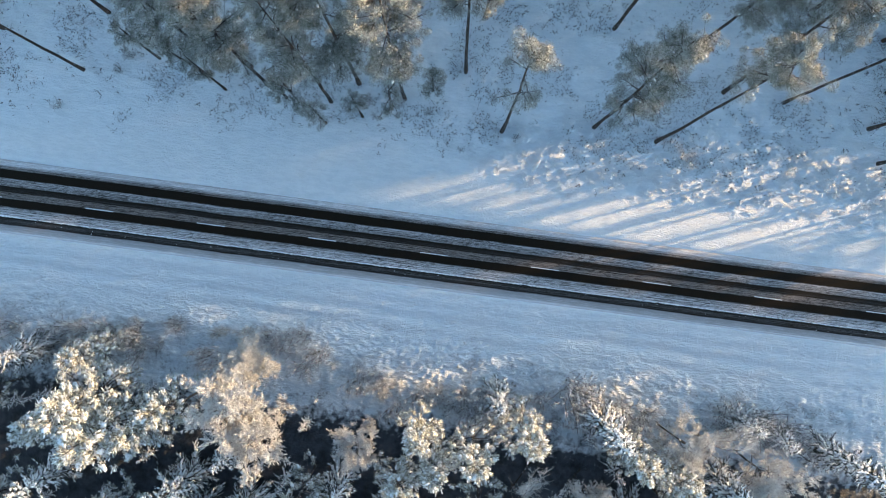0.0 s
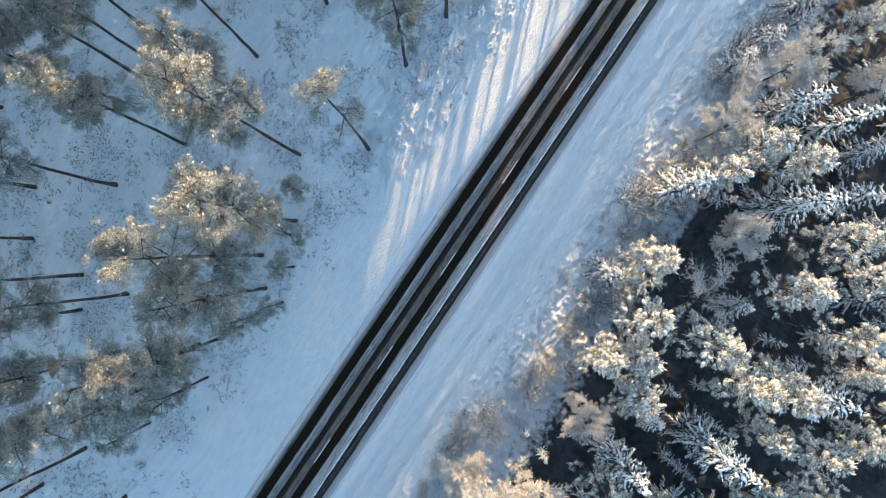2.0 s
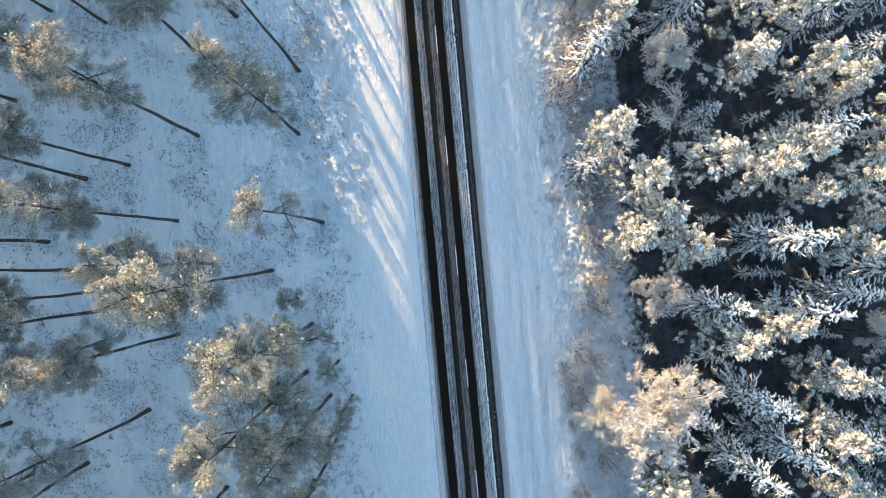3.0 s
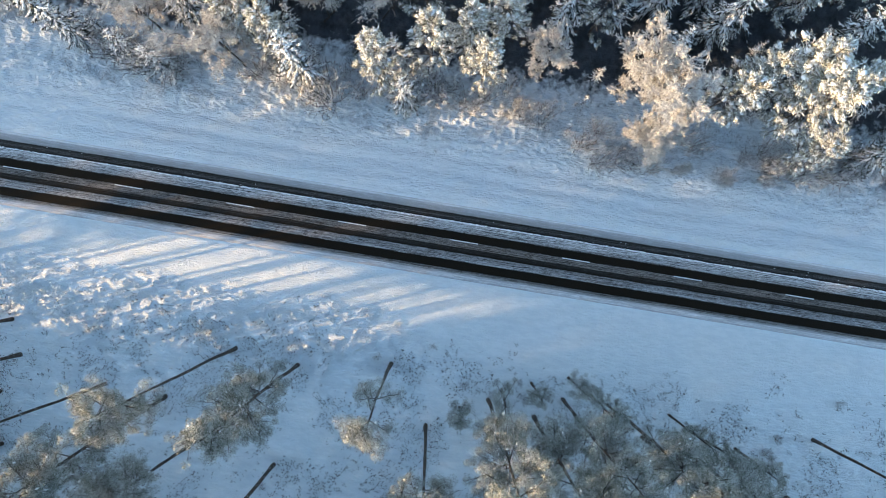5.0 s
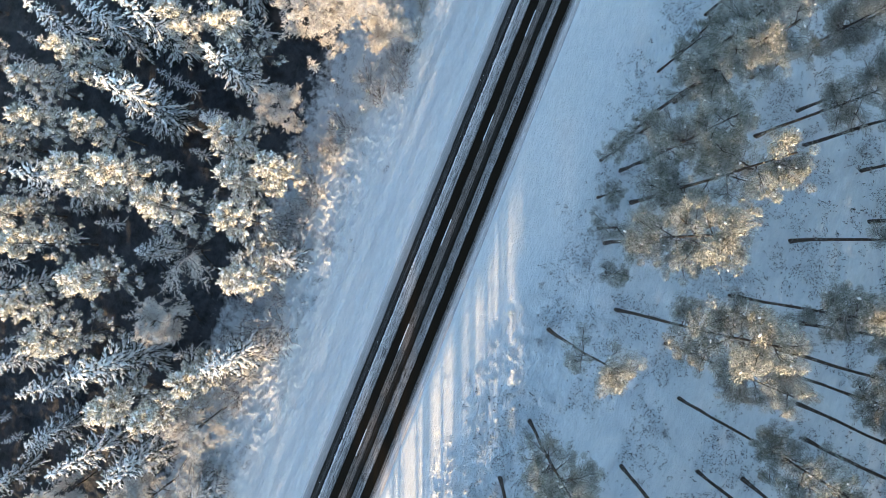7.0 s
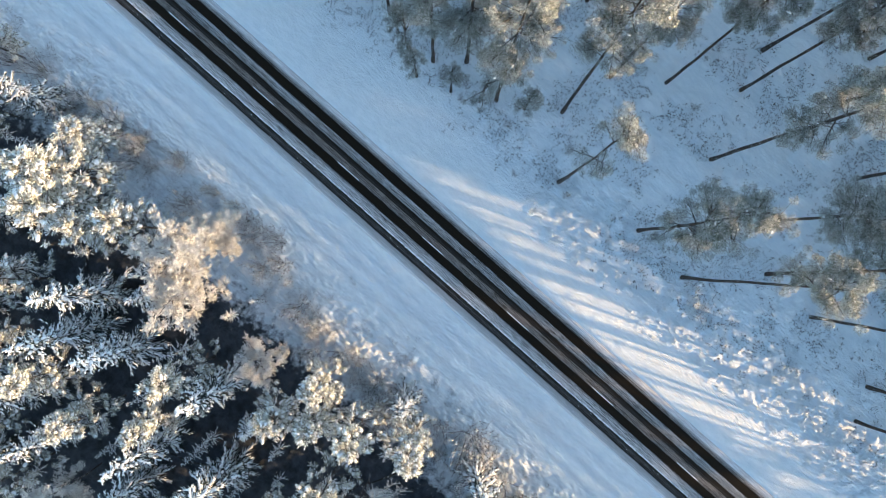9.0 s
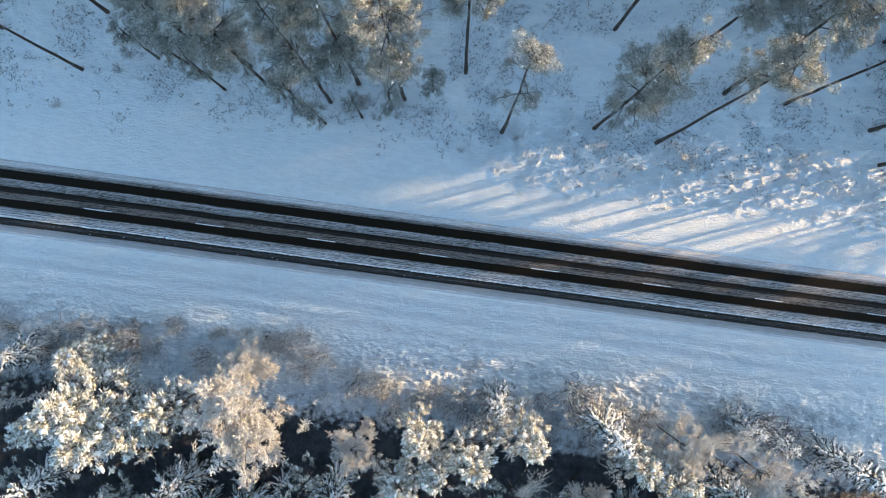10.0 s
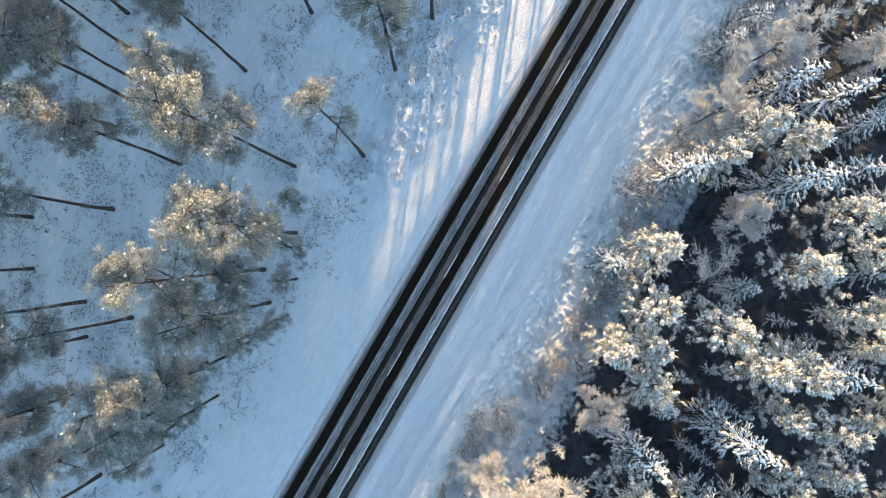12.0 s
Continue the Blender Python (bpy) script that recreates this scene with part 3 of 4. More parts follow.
inner_x = np.arange(-54, 54.01, 0.15)
outer_x = spread_out(54, 2500, 18)
xs = np.concatenate([-outer_x[::-1], inner_x, outer_x])
inner_y = np.concatenate([np.arange(-54, -17.5, 0.60), np.arange(-17.5, -4.6, 0.12), np.arange(-4.6, 5.5, 0.16), np.arange(5.5, 24, 0.17), np.arange(24, 54.01, 0.30)])
ys = np.concatenate([-outer_x[::-1], inner_y, outer_x])
tagged(new("ground", sheet("ground", xs, ys, ground_height, SNOW)), "deep untracked snow over rough verge and forest floor, shade under the south wood coloured in", "ground", kind="structure")


def road_height(x, y):
    lip = 0.16 * np.maximum(step(3.85, 4.1, y), step(3.62, 3.86, -y))
    return 0.035 * (1 - (y / 4.2) ** 2) - lip + 0.012 * lattice(x / 3, y / 0.25, 20)


road_x = np.concatenate([-outer_x[::-1][:10], np.arange(-57, 57.01, 0.6), outer_x[:10]])
road = new("road", sheet("road", road_x, np.arange(-3.9, 4.16, 0.10), road_height, ROAD))
tagged(road, "wet black asphalt road with snow-packed strips between wheel tracks", "road", kind="structure")

dash_mesh = None
for k in range(-12, 13):
    x0 = 9.0 + 12.0 * k
    gx, gy = np.linspace(0, 3.0, 7), np.array([-0.05, 0.05])
    if dash_mesh is None:
        dash_mesh = sheet("lane_dash", gx, gy, lambda x, y: 0 * x + 0.0, PAINT)
    dash = new("lane_dash", dash_mesh)
    dash.parent = road
    dash.location = (x0, -0.02, 0.052)

# ---------- gaps laid out in the unseen wood to let the low sun onto the snow ----
CA, SA = math.cos(SUN_AZ), math.sin(SUN_AZ)
CLIMB = math.tan(SUN_EL) / SA
SUN_GAPS = [(3.7, 4.5), (5.7, 7.0), (-2.2, 1.2), (-7.4, -5.0), (-14.4, -11.0), (-17.2, -16.2)]
BANK_SUN_GAPS = [(-18.1, -17.6), (-11.3, -10.6)]


def across_sun(x, y):
    return y * CA - x * SA


def wood_height(x, y):
    """Heights of the added wood, raised towards the north to shade more crowns."""
    return 21.5 + 6.2 * step(2.0, 8.0, across_sun(x, y))


def in_sun_gap(x, y):
    """True in the gaps opened towards the sun in the added wood."""
    off = across_sun(x, y)
    inside = np.zeros(np.shape(x), bool)
    for low, high in SUN_GAPS:
        inside |= (off > low - 1.6) & (off < high + 1.6)
    return inside & (np.asarray(y) > 29)


# ---------- the pine wood north of the road ----------
PINES = [pine_meshes(11, spread=2.2, start=0.6, limbs=25), pine_meshes(12, spread=2.0, start=0.55, limbs=26), pine_meshes(13, spread=2.3, start=0.5, limbs=29), pine_meshes(14, spread=1.9, start=0.62, limbs=23), pine_meshes(15, spread=2.1, start=0.52, limbs=28)]
EDGE_PINES = [pine_meshes(18, spread=2.2, start=0.36, limbs=33), pine_meshes(19, spread=2.4, start=0.28, limbs=35)]
FAR_PINES = [pine_meshes(s, spread=2.1, start=0.55, limbs=22, thin=0.8, tufts=36) for s in (61, 62, 63)]
SPARSE = [pine_meshes(16, spread=1.7, start=0.55, limbs=15, thin=0.6), pine_meshes(17, spread=1.8, start=0.68, limbs=17, thin=0.9)]
WEST_PINES = [(-41.4, 14.7, 25.9), (-39.6, 21.2, 25.9), (-31.9, 20.9, 21.6), (-29.05, 24.0, 21.1), (-27.0, 17.2, 20.5), (-23.7, 17.4, 23.2), (-21.5, 15.6, 23.8), (-23.4, 26.8, 21.6), (-24.5, 32.0, 23.8), (-27.7, 30.0, 21.6),
              (-34.0, 37.2, 23.8), (-24.2, 38.6, 23.8), (-19.5, 41.5, 24.8), (-14.4, 34.4, 25.9), (-14.6, 14.8, 27.0), (-11.9, 17.1, 31.3), (-6.8, 16.1, 30.8), (-6.6, 30.6, 25.9), (-6.7, 38.7, 25.9), (-3.2, 37.3, 25.9),
              (-1.2, 39.4, 22.7), (-0.6, 19.9, 30.2)]
EAST_PINES = [(0.7, 26.1, 24.8), (1.4, 41.5, 24.8), (4.6, 43.7, 27.0), (5.6, 29.6, 28.1), (13.8, 15.7, 27.0), (14.6, 26.6, 28.1), (12.1, 34.3, 29.2), (11.0, 39.0, 29.2), (19.1, 34.0, 28.1), (21.0, 40.2, 28.1),
              (23.9, 26.3, 19.4), (27.7, 35.5, 27.0), (30.6, 34.2, 21.6), (27.1, 21.3, 28.1), (33.6, 21.0, 29.2), (43.0, 19.4, 29.2)]
pine_label = "tall Scots pine with bare trunk and frost-dusted crown"
spots = []
for k, (x, y, h) in enumerate(WEST_PINES + EAST_PINES):
    s = 0.90 + 0.22 * ((k * 37) % 11) / 11
    edge = EDGE_PINES[k % 2] if y < 18.5 and x < 16 and x > -36 else PINES[(k * 3 + k // 5) % 5]
    plant("pine_tree", edge, x, y, s, h / 26.0, (k * 77) % 360, pine_label, "pine tree", "pines of the wood")
    spots.append((x, y))
plant("pine_tree", SPARSE[1], 20.6, 15.1, 1.0, 29 / 26.0, 40, "very tall pine with a long bare trunk", "pine tree", "pines of the wood")
plant("pine_tree", SPARSE[0], 4.0, 14.0, 1.0, 26 / 26.0, 10, "slender grey pine with a thin frosted crown", "pine tree", "pines of the wood")
spots += [(20.5, 15.2), (4.3, 13.9)]
SMALL_PINES = [pine_meshes(71, h=9.0, spread=1.5, start=0.2, limbs=11, thin=0.55), pine_meshes(72, h=9.0, spread=1.9, start=0.3, limbs=9, thin=0.5), pine_meshes(73, h=9.0, spread=1.2, start=0.15, limbs=13, thin=0.5)]
for k, (x, y, h) in enumerate(((-11.0, 13.6, 6.0), (-8.0, 14.9, 8.0), (-3.9, 17.4, 8.0), (-14.8, 12.4, 6.5), (-17.1, 13.6, 9.0), (-12.8, 20.2, 9.0), (-19.4, 14.6, 7.5), (-26.0, 14.6, 10.0), (-28.6, 16.0, 11.0), (-33.5, 17.0, 9.0), (-9.5, 24.0, 8.0))):
    plant("pine_tree", SMALL_PINES[k % 3], x, y, 0.7 + 0.3 * ((k * 5) % 7) / 7, h / 9.0, k * 71, "small grey pine dusted with frost under taller pines", "pine tree", "small pines at the wood's edge", lean=((k * 7) % 11 - 5, (k * 5) % 9 - 4))
    spots.append((x, y))
fill = random.Random(5)
for k in range(1800):
    x, y = fill.uniform(-60, 60), fill.uniform(14, 60)
    far = math.hypot(x, y)
    # Towards the sun these added, mostly unseen pines stand closer to block light.
    sunward = x > 30 and y < 0.9 * x
    if far > 57.5 or far < (47 if sunward else 50) or (x < -36 and y < 18) or min(math.hypot(x - a, y - b) for a, b in spots) < (3.7 if sunward else 5.0):
        continue
    if sunward and in_sun_gap(x, y):
        continue
    spots.append((x, y))
    plant("pine_tree", (FAR_PINES + FAR_PINES)[fill.randrange(5)], x, y, fill.uniform(0.9, 1.1), (float(wood_height(x, y)) + fill.uniform(-1, 1)) / 26.0, fill.uniform(0, 360), pine_label, "pine tree", "pines of the wood")

# ---------- the snow-laden wood south of the road ----------
LADEN = [laden_meshes(21), laden_meshes(22, spread=2.8), laden_meshes(23, spread=2.3, start=0.3), laden_meshes(24, spread=2.6, start=0.28, limbs=50)]
FAR_LADEN = [laden_meshes(s, limbs=40, tufts=34) for s in (64, 65)]
SPRUCES = [spruce_meshes(31), spruce_meshes(32, spread=3.2, whorls=15), spruce_meshes(33, spread=2.6, whorls=12)]
YOUNG = [spruce_meshes(34, spread=3.0, whorls=6, fine=0.5), spruce_meshes(35, spread=2.6, whorls=7, fine=0.5)]
BIRCHES = [birch_meshes(41, spread=3.1, mains=24), birch_meshes(42, spread=2.7, mains=22)]
ARCHED = [arched_meshes(45), arched_meshes(46, h=9.5, stems=8)]
SHRUBS = [shrub_meshes(51), shrub_meshes(52, spread=2.0, stems=32), shrub_meshes(53, h=3.0, spread=1.3, stems=20, mat=BIRCH_TWIGS)]
LADEN_AT = [(-3.4, -36.6, 15), (-0.6, -16.6, 14.5), (1.4, -19.2, 14), (4.8, -17.6, 15.5), (6.3, -23.8, 15), (5.0, -28.9, 15), (6.4, -32.3, 15), (3.3, -37.5, 14), (13.6, -33.9, 15), (20.8, -28.5, 14.5), (20.0, -16.2, 13.5),
            (24.7, -21.5, 14), (9.4, -15.2, 13.5), (14.5, -28.0, 14), (18.8, -32.5, 14), (-9.7, -29.0, 14), (-11.0, -24.0, 16), (-15.4, -33.5, 14), (-20.3, -32.6, 15), (-29.3, -19.9, 16), (-23.2, -17.1, 14.5), (-31.6, -17.6, 16), (-26.2, -19.6, 14), (-33.5, -14.2, 10), (23.6, -17.6, 14.5), (-29.3, -29.2, 11)]
SPRUCE_AT = [(17.4, -14.4, 14), (-2.0, -30.5, 17), (-7.9, -24.3, 15), (-2.9, -25.8, 7), (21.6, -23.8, 15.5), (30.5, -23.1, 14), (26.5, -29.7, 11), (7.9, -36.0, 14), (11.2, -26.3, 8), (-17.0, -27.3, 15), (-21.8, -29.6, 15), (-8.8, -32.4, 15), (-23.3, -25.6, 15), (7.0, -13.8, 9), (-31.7, -30.0, 8.5), (32.0, -12.9, 8), (35.2, -13.8, 8)]
laden_label = "young pine heavily laden with clumped snow"
spruce_label = "dark spruce with ridges of snow on its branches"
spots = []
for k, (x, y, h) in enumerate(LADEN_AT):
    plant("snowy_pine", LADEN[(k * 3 + k // 4) % 4], x, y, (1.4 if x < -29 and h > 15 else 0.78 + 0.24 * ((k * 29) % 7) / 7), h / 15.0, (k * 83) % 360, laden_label, "pine tree", "trees of the snowy wood")
    spots.append((x, y))
for k, (x, y, h) in enumerate(SPRUCE_AT):
    plant("spruce_tree", SPRUCES[k % 3], x, y, min(1.15, 0.45 + h / 22), h / 15.0, (k * 61) % 360, spruce_label, "spruce tree", "trees of the snowy wood")
    spots.append((x, y))
for mesh_set, x, y, s, h in ((BIRCHES[0], -18.4, -15.9, 1.35, 14.5), (BIRCHES[1], -14.9, -19.0, 1.05, 14), (BIRCHES[1], 24.4, -14.6, 0.9, 12), (BIRCHES[1], 33.2, -16.6, 1.0, 12.5), (BIRCHES[0], -17.7, -12.6, 0.8, 10)):
    plant("birch_tree", mesh_set, x, y, s, h / 14.0, x * 31, "leafless birch white with thick hoarfrost", "birch tree", "trees of the snowy wood")
    spots.append((x, y))
for mesh_set, x, y in ((ARCHED[0], 26.7, -14.8), (ARCHED[1], 9.6, -22.6)):
    plant("bent_birch", mesh_set, x, y, 1, 1, x * 7, "slender birches bent in arches under frost", "birch tree", "trees of the snowy wood")
    spots.append((x, y))
CLEARINGS = [(-4.5, -46.5, 4.5), (33.0, -32.5, 4.0), (-5.0, -21.6, 2.6), (-28, -23.5, 5.0), (11.5, -20.5, 4.0), (-5.5, -33.5, 3.5), (1.0, -21.5, 3.0)]
for k in range(1500):
    x, y = fill.uniform(-60, 60), fill.uniform(-60, -13.5)
    if math.hypot(x, y) > 57 or min(math.hypot(x - a, y - b) for a, b in spots) < 4.2 or any(math.hypot(x - a, y - b) < r for a, b, r in CLEARINGS):
        continue
    if y > -18 and -36 < x < 34:
        continue
    spots.append((x, y))
    turn, pick = fill.uniform(0, 360), fill.random()
    if pick < 0.42:
        plant("snowy_pine", FAR_LADEN[fill.randrange(4) % 2] if math.hypot(x, y) > 47 else LADEN[fill.randrange(4)], x, y, fill.uniform(0.72, 0.95), fill.uniform(10, 14) / 15.0, turn, laden_label, "pine tree", "trees of the snowy wood")
    elif pick < 0.93:
        h = fill.uniform(9, 15)
        plant("spruce_tree", SPRUCES[fill.randrange(3)], x, y, 0.45 + h / 24, h / 15.0, turn, spruce_label, "spruce tree", "trees of the snowy wood")
    else:
        plant("birch_tree", BIRCHES[fill.randrange(2)], x, y, 0.8, fill.uniform(10, 13) / 14.0, turn, "leafless birch white with thick hoarfrost", "birch tree", "trees of the snowy wood")

# young spruces in the gaps of the snowy wood
for k in range(700):
    x, y = fill.uniform(-52, 52), fill.uniform(-50, -15.5)
    if math.hypot(x, y) > 55 or min(math.hypot(x - a, y - b) for a, b in spots) < 2.0 or fill.random() < 0.42:
        continue
    spots.append((x, y))
    h = fill.uniform(3.0, 6.5)
    plant("spruce_tree", YOUNG[fill.randrange(2)], x, y, 0.16 + h / 20, h / 15.0, fill.uniform(0, 360), "young spruce in the shade with a little snow", "spruce tree", "young spruces of the snowy wood")

for k in range(26):
    x, y, h = fill.uniform(-12, 46), fill.uniform(-16.0, -12.6), fill.uniform(1.5, 3.2)
    plant("spruce_tree", YOUNG[fill.randrange(2)], x, y, 0.14 + h / 14, h / 15.0, fill.uniform(0, 360), "small spruce half buried in the snowy bank", "spruce tree", "small spruces on the bank")

# ---------- shrubs ----------
for k in range(15):
    x, y, s = fill.uniform(-8, 46), fill.uniform(-17.0, -13.8), fill.uniform(0.6, 1.25)
    plant("shrub", SHRUBS[fill.randrange(2)], x, y, s, s, fill.uniform(0, 360), "leafless shrub with dark frosted twigs in snow", "shrub", "shrubs at the wood's edge")
for k, (x, y, s) in enumerate(((6.0, -13.8, 1.3), (14.6, -12.4, 1.5), (16.5, -12.8, 1.2), (34.5, -13.4, 1.5), (37.5, -14.0, 1.4), (31.0, -13.8, 1.2), (3.6, -14.6, 1.3), (0.6, -14.4, 0.9), (-1.0, -14.9, 1.1), (-6.0, -13.8, 0.8), (-5.2, -14.9, 0.9), (11.8, -13.8, 0.8), (23.0, -14.0, 1.1))):
    plant("shrub", SHRUBS[k % 2], x, y, s, s, k * 50, "leafless shrub with dark frosted twigs in snow", "shrub", "shrubs at the wood's edge")
for k in range(38):
    x = fill.uniform(-50, -9)
    y = fill.uniform(-14.5, -10.2) + (0.12 * (x + 25) if x < -25 else 0)
    s = fill.uniform(0.5, 1.15)
    plant("shrub", SHRUBS[fill.randrange(3)], x, y, s, s, fill.uniform(0, 360), "grey thicket of frosted twigs", "shrub", "shrubs at the wood's edge")
for x, y, s in ((-0.1, 11.5, 0.28), (-36.5, 17.0, 0.6), (-37.5, 15.2, 0.4), (-10.4, 15.4, 0.45), (-12.6, 14.4, 0.5), (-9.6, 13.8, 0.35), (-7.2, 15.4, 0.4), (-4.4, 40.0, 0.5), (-26.0, 37.9, 0.55), (-43.5, 10.6, 0.4), (5.6, 13.4, 0.3), (9.5, 29.5, 0.35), (24.5, 13.4, 0.5), (2.6, 17.2, 0.35), (-16.5, 24.6, 0.3), (-4.0, 14.8, 0.35), (7.4, 36.0, 0.35), (-29.5, 27.2, 0.35), (18.4, 18.0, 0.45)):
    plant("shrub", SHRUBS[0], x, y, s * 1.1, s * 0.75, x * 40, "small leafless bush poking out of the snow", "shrub", "bushes on the forest floor")

# ---------- heather and dead stalks through the snow ----------
rng = np.random.default_rng(70)
n = 190000
x, y = rng.uniform(-56, 56, n), rng.uniform(8.5, 56, n)
keep = (lattice(x / 3.5, y / 3.5, 30) * 0.45 + lattice(x / 0.9, y / 0.9, 31) * 0.35 + lattice(x / 0.33, y / 0.33, 35) * 0.35 > 0.10 + 0.5 * (1 - step(9.5, 14.0, y))) & (np.hypot(x, y) < 60)
x, y = x[keep], y[keep]
at = np.stack([x, y, ground_height(x, y) - 0.02], 1)
heap = Heap()
for k in range(2):
    go = away(len(at), None, 0.5)
    go[:, 2] = np.abs(go[:, 2])
    shoots(heap, at + rng.normal(size=at.shape) * (0.06, 0.06, 0), at + go * rng.uniform(0.06, 0.26, (len(at), 1)), 0.012 + 0.045 * rng.random(len(at)) ** 2)
tagged(new("heather", heap.mesh("heather", SPRIGS)), "dark heather sprigs poking through the snow", "heather", kind="stuff")
n = 42000
x, y = rng.uniform(-54, 54, n), rng.uniform(-16.5, -8.0, n)
keep = lattice(x / 2.5, y / 1.2, 33) * 0.5 + lattice(x / 0.7, y / 0.6, 34) * 0.5 > 0.12 + 0.6 * step(-11.5, -8.5, y)
x, y = x[keep], y[keep]
at = np.stack([x, y, ground_height(x, y) - 0.02], 1)
heap = Heap()
for k in range(3):
    go = away(len(at), None, 0.35)
    go[:, 2] = np.abs(go[:, 2])
    shoots(heap, at + rng.normal(size=at.shape) * (0.08, 0.08, 0), at + go * rng.uniform(0.1, 0.36, (len(at), 1)), rng.uniform(0.010, 0.026, len(at)))
tagged(new("dry_grass", heap.mesh("dry_grass", SHRUB_TWIGS)), "frosted dry grass stalks on the verge", "grass", kind="stuff")

n = 16000
x, y = rng.uniform(-3, 54, n), rng.uniform(7.8, 17.5, n)
keep = lattice(x / 4.0, y / 2.5, 36) * 0.35 + lattice(x / 0.6, y / 0.6, 37) * 0.75 > 0.05 + 0.7 * (1 - step(8.0, 10.0, y)) + 0.5 * (1 - step(-2.0, 4.0, x)) + 0.4 * step(14.0, 17.5, y)
x, y = x[keep], y[keep]
n = len(x)
at = np.stack([x, y, ground_height(x, y) + 0.02], 1)
heap = Heap()
lumps(heap, at, away(n, None, 0.4), rng.uniform(0.05, 0.16, n), rng.uniform(0.04, 0.10, n), rng.uniform(0.04, 0.13, n), 0.5)
tagged(new("snowy_tussocks", heap.mesh("snowy_tussocks", SNOW, True)), "low grass tussocks capped with snow", "grass", kind="stuff")

# ---------- slush thrown up along the south track ----------
n = 2600
ridge = rng.random(n) < 0.98
x, y = rng.uniform(-57, 57, n), np.where(ridge, -1.99 + rng.normal(size=n) * 0.03, rng.uniform(-2.78, -2.05, n))
heap = Heap()
lumps(heap, np.stack([x, y, road_height(x, y) + 0.01], 1), away(n, np.tile([[1.0, 0, 0]], (n, 1)), 0, 2), np.where(ridge, rng.uniform(0.05, 0.24, n), 0.06), rng.uniform(0.012, 0.036, n), rng.uniform(0.01, 0.025, n), 0.4)
tagged(new("slush", heap.mesh("slush", LOAD, True)), "crumbs of grey slush along the wheel track", "slush", kind="stuff")


# ---------- fallen trunks ----------
def fallen(x0, y0, x1, y1, r, label, capped=False):
    line = np.stack([np.linspace(x0, x1, 9), np.linspace(y0, y1, 9)], 1) + rng.normal(size=(9, 2)) * 0.06
    z = ground_height(line[:, 0], line[:, 1]) + r * 0.7
    p = np.column_stack([line, z])
    wood, top = Heap(), Heap()
    tubes(wood, p[:-1], p[1:], np.linspace(r, r * 0.55, 8), np.linspace(r * 0.95, r * 0.5, 8), 8)
    lumps(top, (p[:-1] + p[1:]) / 2 + (0, 0, r * 0.75), p[1:] - p[:-1], np.linalg.norm(p[1:] - p[:-1], axis=1) * 0.6, r * 0.8, r * 0.35, 0.15)
    log = new("fallen_log")
    log.location = (0, 0, 0)
    pieces = [("trunk", wood.mesh("log_trunk", DARK_BARK, True))] + ([("snow_cover", top.mesh("log_snow", LOAD, True))] if capped else [])
    for nm, me in pieces:
        ob = new(nm, me)
        ob.parent = log
        if nm == "snow_cover":
            tagged(ob, kind="stuff")
    tagged(log, label, "log", "fallen logs")


fallen(-11.7, 18.2, -16.3, 17.6, 0.09, "thin fallen trunk with a cap of snow", True)
for x0, y0, x1, y1 in ((13.2, -17.5, 9.0, -25.5), (17.0, -20.5, 13.0, -27.0), (-25.0, -20.0, -31.5, -26.5), (-30.5, -22.0, -26.5, -28.0), (-2.0, -32.5, -9.0, -35.5)):
    fallen(x0, y0, x1, y1, 0.12, "dark fallen trunk on the shaded forest floor")

# ---------- unseen woods added all round to shut out most of the low sun --------
rng = np.random.default_rng(90)
gx, gy = np.meshgrid(np.arange(-70, 232, 4.3), np.arange(-90, 100, 4.3))
fx, fy = gx.ravel() + rng.uniform(-1.9, 1.9, gx.size), gy.ravel() + rng.uniform(-1.9, 1.9, gx.size)
fh = wood_height(fx, fy) + rng.uniform(-1.2, 1.2, fx.size)
keep = (np.hypot(fx, fy) > 57) & ((fy > 13.5) | (fy < -15.5)) & ((np.hypot(fx, fy) < 84) | ((fx > 40) & (fy > 13.5)))
sun_gap = in_sun_gap(fx, fy)
reach = np.where(across_sun(fx, fy) < -4.0, -1.5, 4.0)
floor = np.where(sun_gap, np.maximum(0.55, (CLIMB * (fy - reach) + 0.9) / fh), 0.55)
keep &= (floor < 0.86) & ((rng.random(fx.size) < np.where(across_sun(fx, fy) < 1.0, 0.52, 0.9)) | (fy > 30))
floor = floor[keep]
fx, fy, fh = fx[keep], fy[keep], np.where(fy[keep] < 0, fh[keep] * 0.62, fh[keep])
# In these strips the unseen trees are kept low to light the bank.
off, uneven = across_sun(fx, fy), np.random.default_rng(91)
for low, high in BANK_SUN_GAPS:
    strip = (off > low - 1.0) & (off < high + 1.0) & (fy > 13) & (fx > 40)
    fh = np.where(strip, np.minimum(fh, CLIMB * (fy + uneven.uniform(10.6, 13.4, len(fy)))), fh)
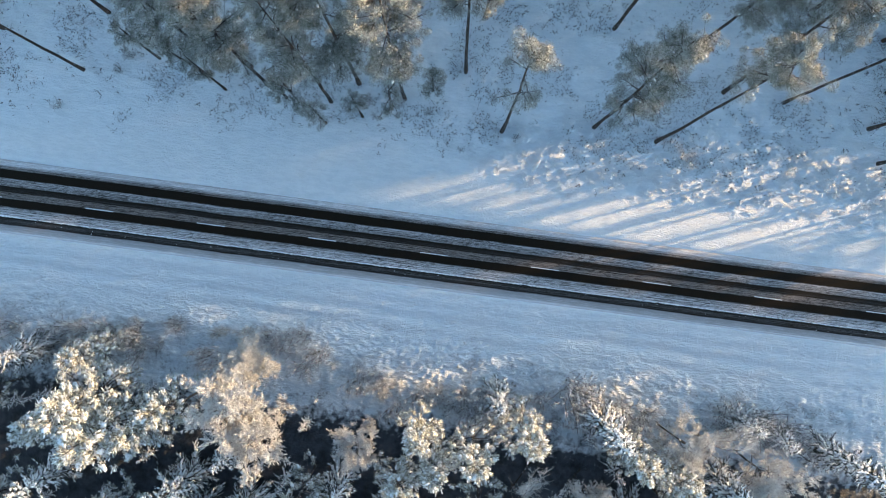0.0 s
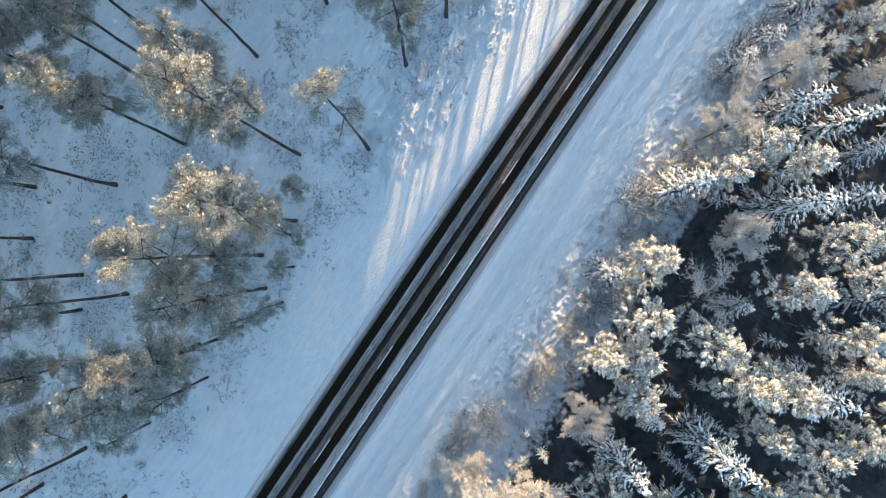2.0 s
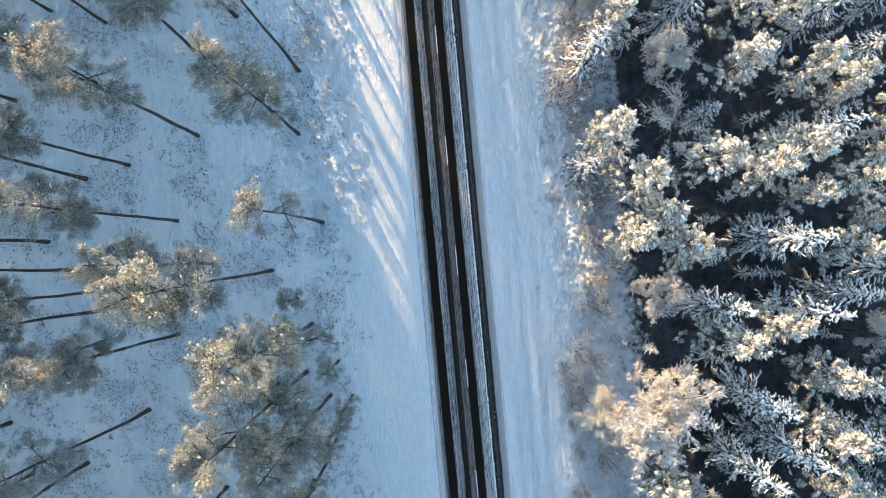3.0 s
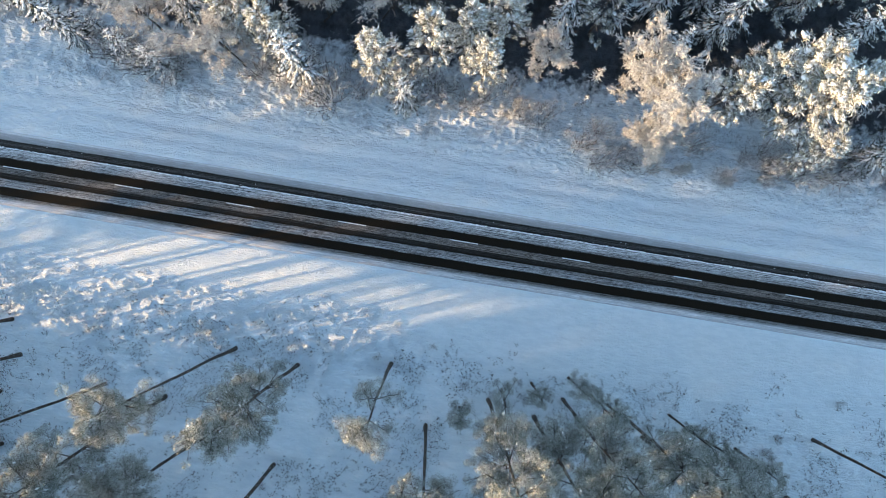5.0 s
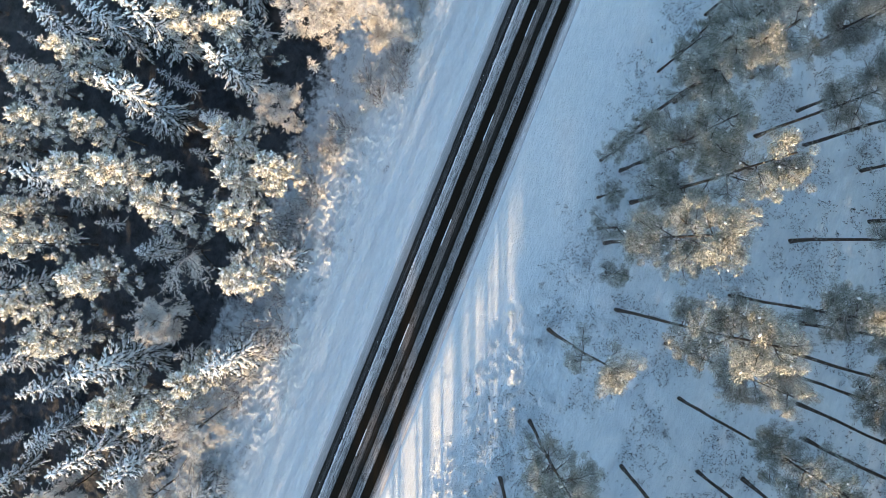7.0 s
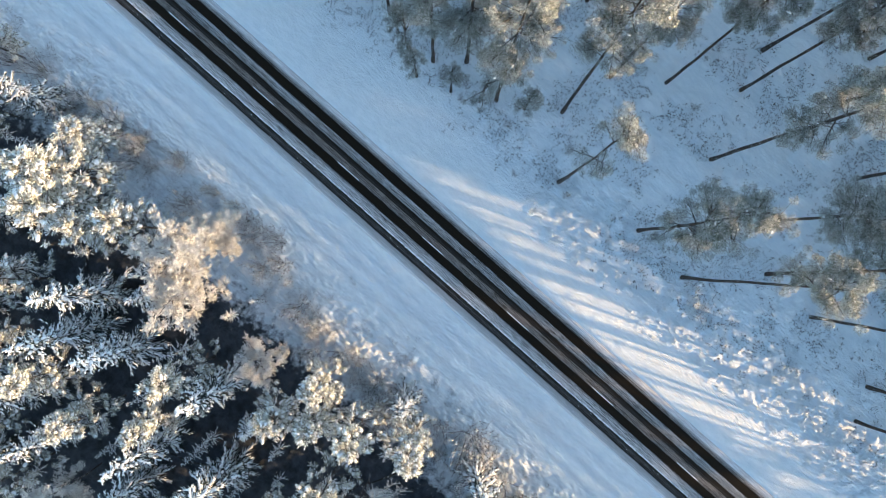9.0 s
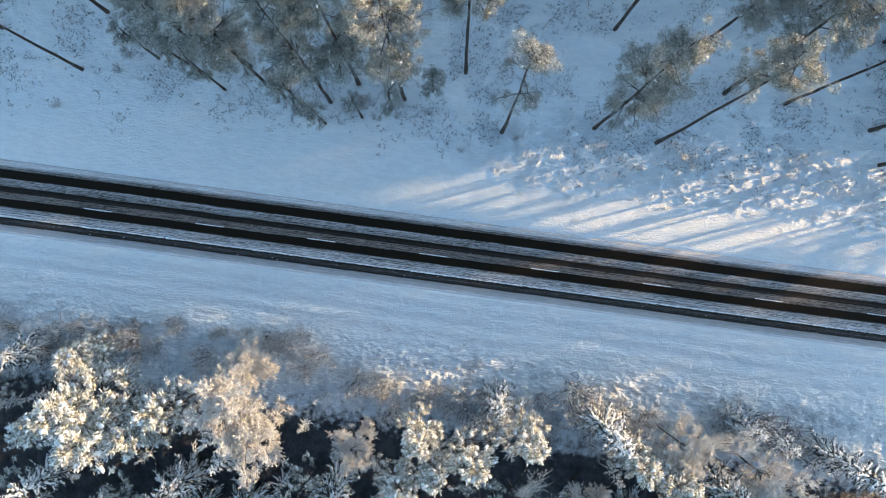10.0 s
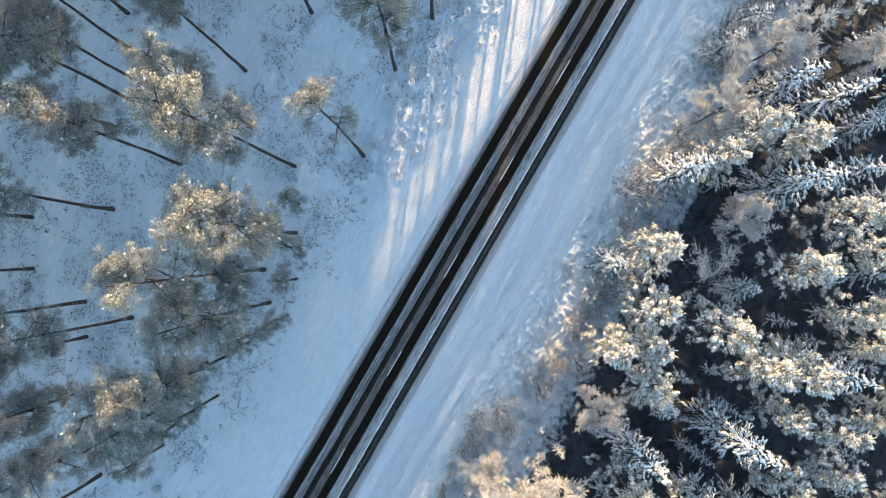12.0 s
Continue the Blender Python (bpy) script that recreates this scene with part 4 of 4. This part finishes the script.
wood, crown, young = Heap(), Heap(), Heap()
foot = np.stack([fx, fy, np.full(len(fx), -0.6)], 1)
tubes(wood, foot, foot + np.stack([0 * fx, 0 * fx, fh], 1), 0.19, 0.04, 5)
for k in range(8):
    f = floor + (0.97 - floor) * k / 7
    spread = 1.9 * math.sin(math.pi * min(1, 0.25 + 0.68 * k / 7)) + 0.3
    a = rng.random(len(fx)) * 6.2832
    at = foot + np.stack([np.cos(a) * spread * 0.6, np.sin(a) * spread * 0.6, fh * f], 1)
    lumps(crown, at, np.stack([np.cos(a), np.sin(a), 0.2 + 0 * a], 1), spread * 0.40, spread * 0.30, 0.38, 0.45)
    puffs(crown, at, spread * 0.75, 26, (0.25, 0.7), (0.06, 0.16), 0.5)
# Unseen thicket: its tops are set where the low sun should be cut off.
gx, gy = np.meshgrid(np.arange(48, 116, 1.7), np.arange(28.5, 35, 1.7))
ux, uy = gx.ravel() + rng.uniform(-0.7, 0.7, gx.size), gy.ravel() + rng.uniform(-0.7, 0.7, gx.size)
keep = np.hypot(ux, uy) > 57.5
ux, uy = ux[keep], uy[keep]
uh = CLIMB * (uy - np.where(across_sun(ux, uy) < 5.2, 15.0, 12.0)) + np.where(rng.random(len(ux)) < 0.6, rng.uniform(-0.7, 0.1, len(ux)), rng.uniform(-6.0, -0.3, len(ux)))
for k in range(7):
    at = np.stack([ux, uy, -0.6 + uh * (k + 0.5) / 7], 1)
    lumps(young, at, away(len(ux), None, 0), 1.35 * (1 - 0.12 * k), 1.35 * (1 - 0.12 * k), uh / 11, 0.35)
    puffs(young, at, 1.3 * (1 - 0.12 * k), 24, (0.3, 0.7), (0.08, 0.18), 0.7)
tagged(new("unseen_trunks", wood.mesh("unseen_trunks", PINE_BARK)), "bare trunks of the unseen wood added for shade", "forest", kind="stuff")
tagged(new("unseen_crowns", crown.mesh("unseen_crowns", PINE_NEEDLES)), "frosted crowns of the unseen wood added for shade", "forest", kind="stuff")
tagged(new("shade_thicket", young.mesh("shade_thicket", SPRUCE_NEEDLES)), "unseen thicket of young spruces added to cut off low sun", "forest", kind="stuff")
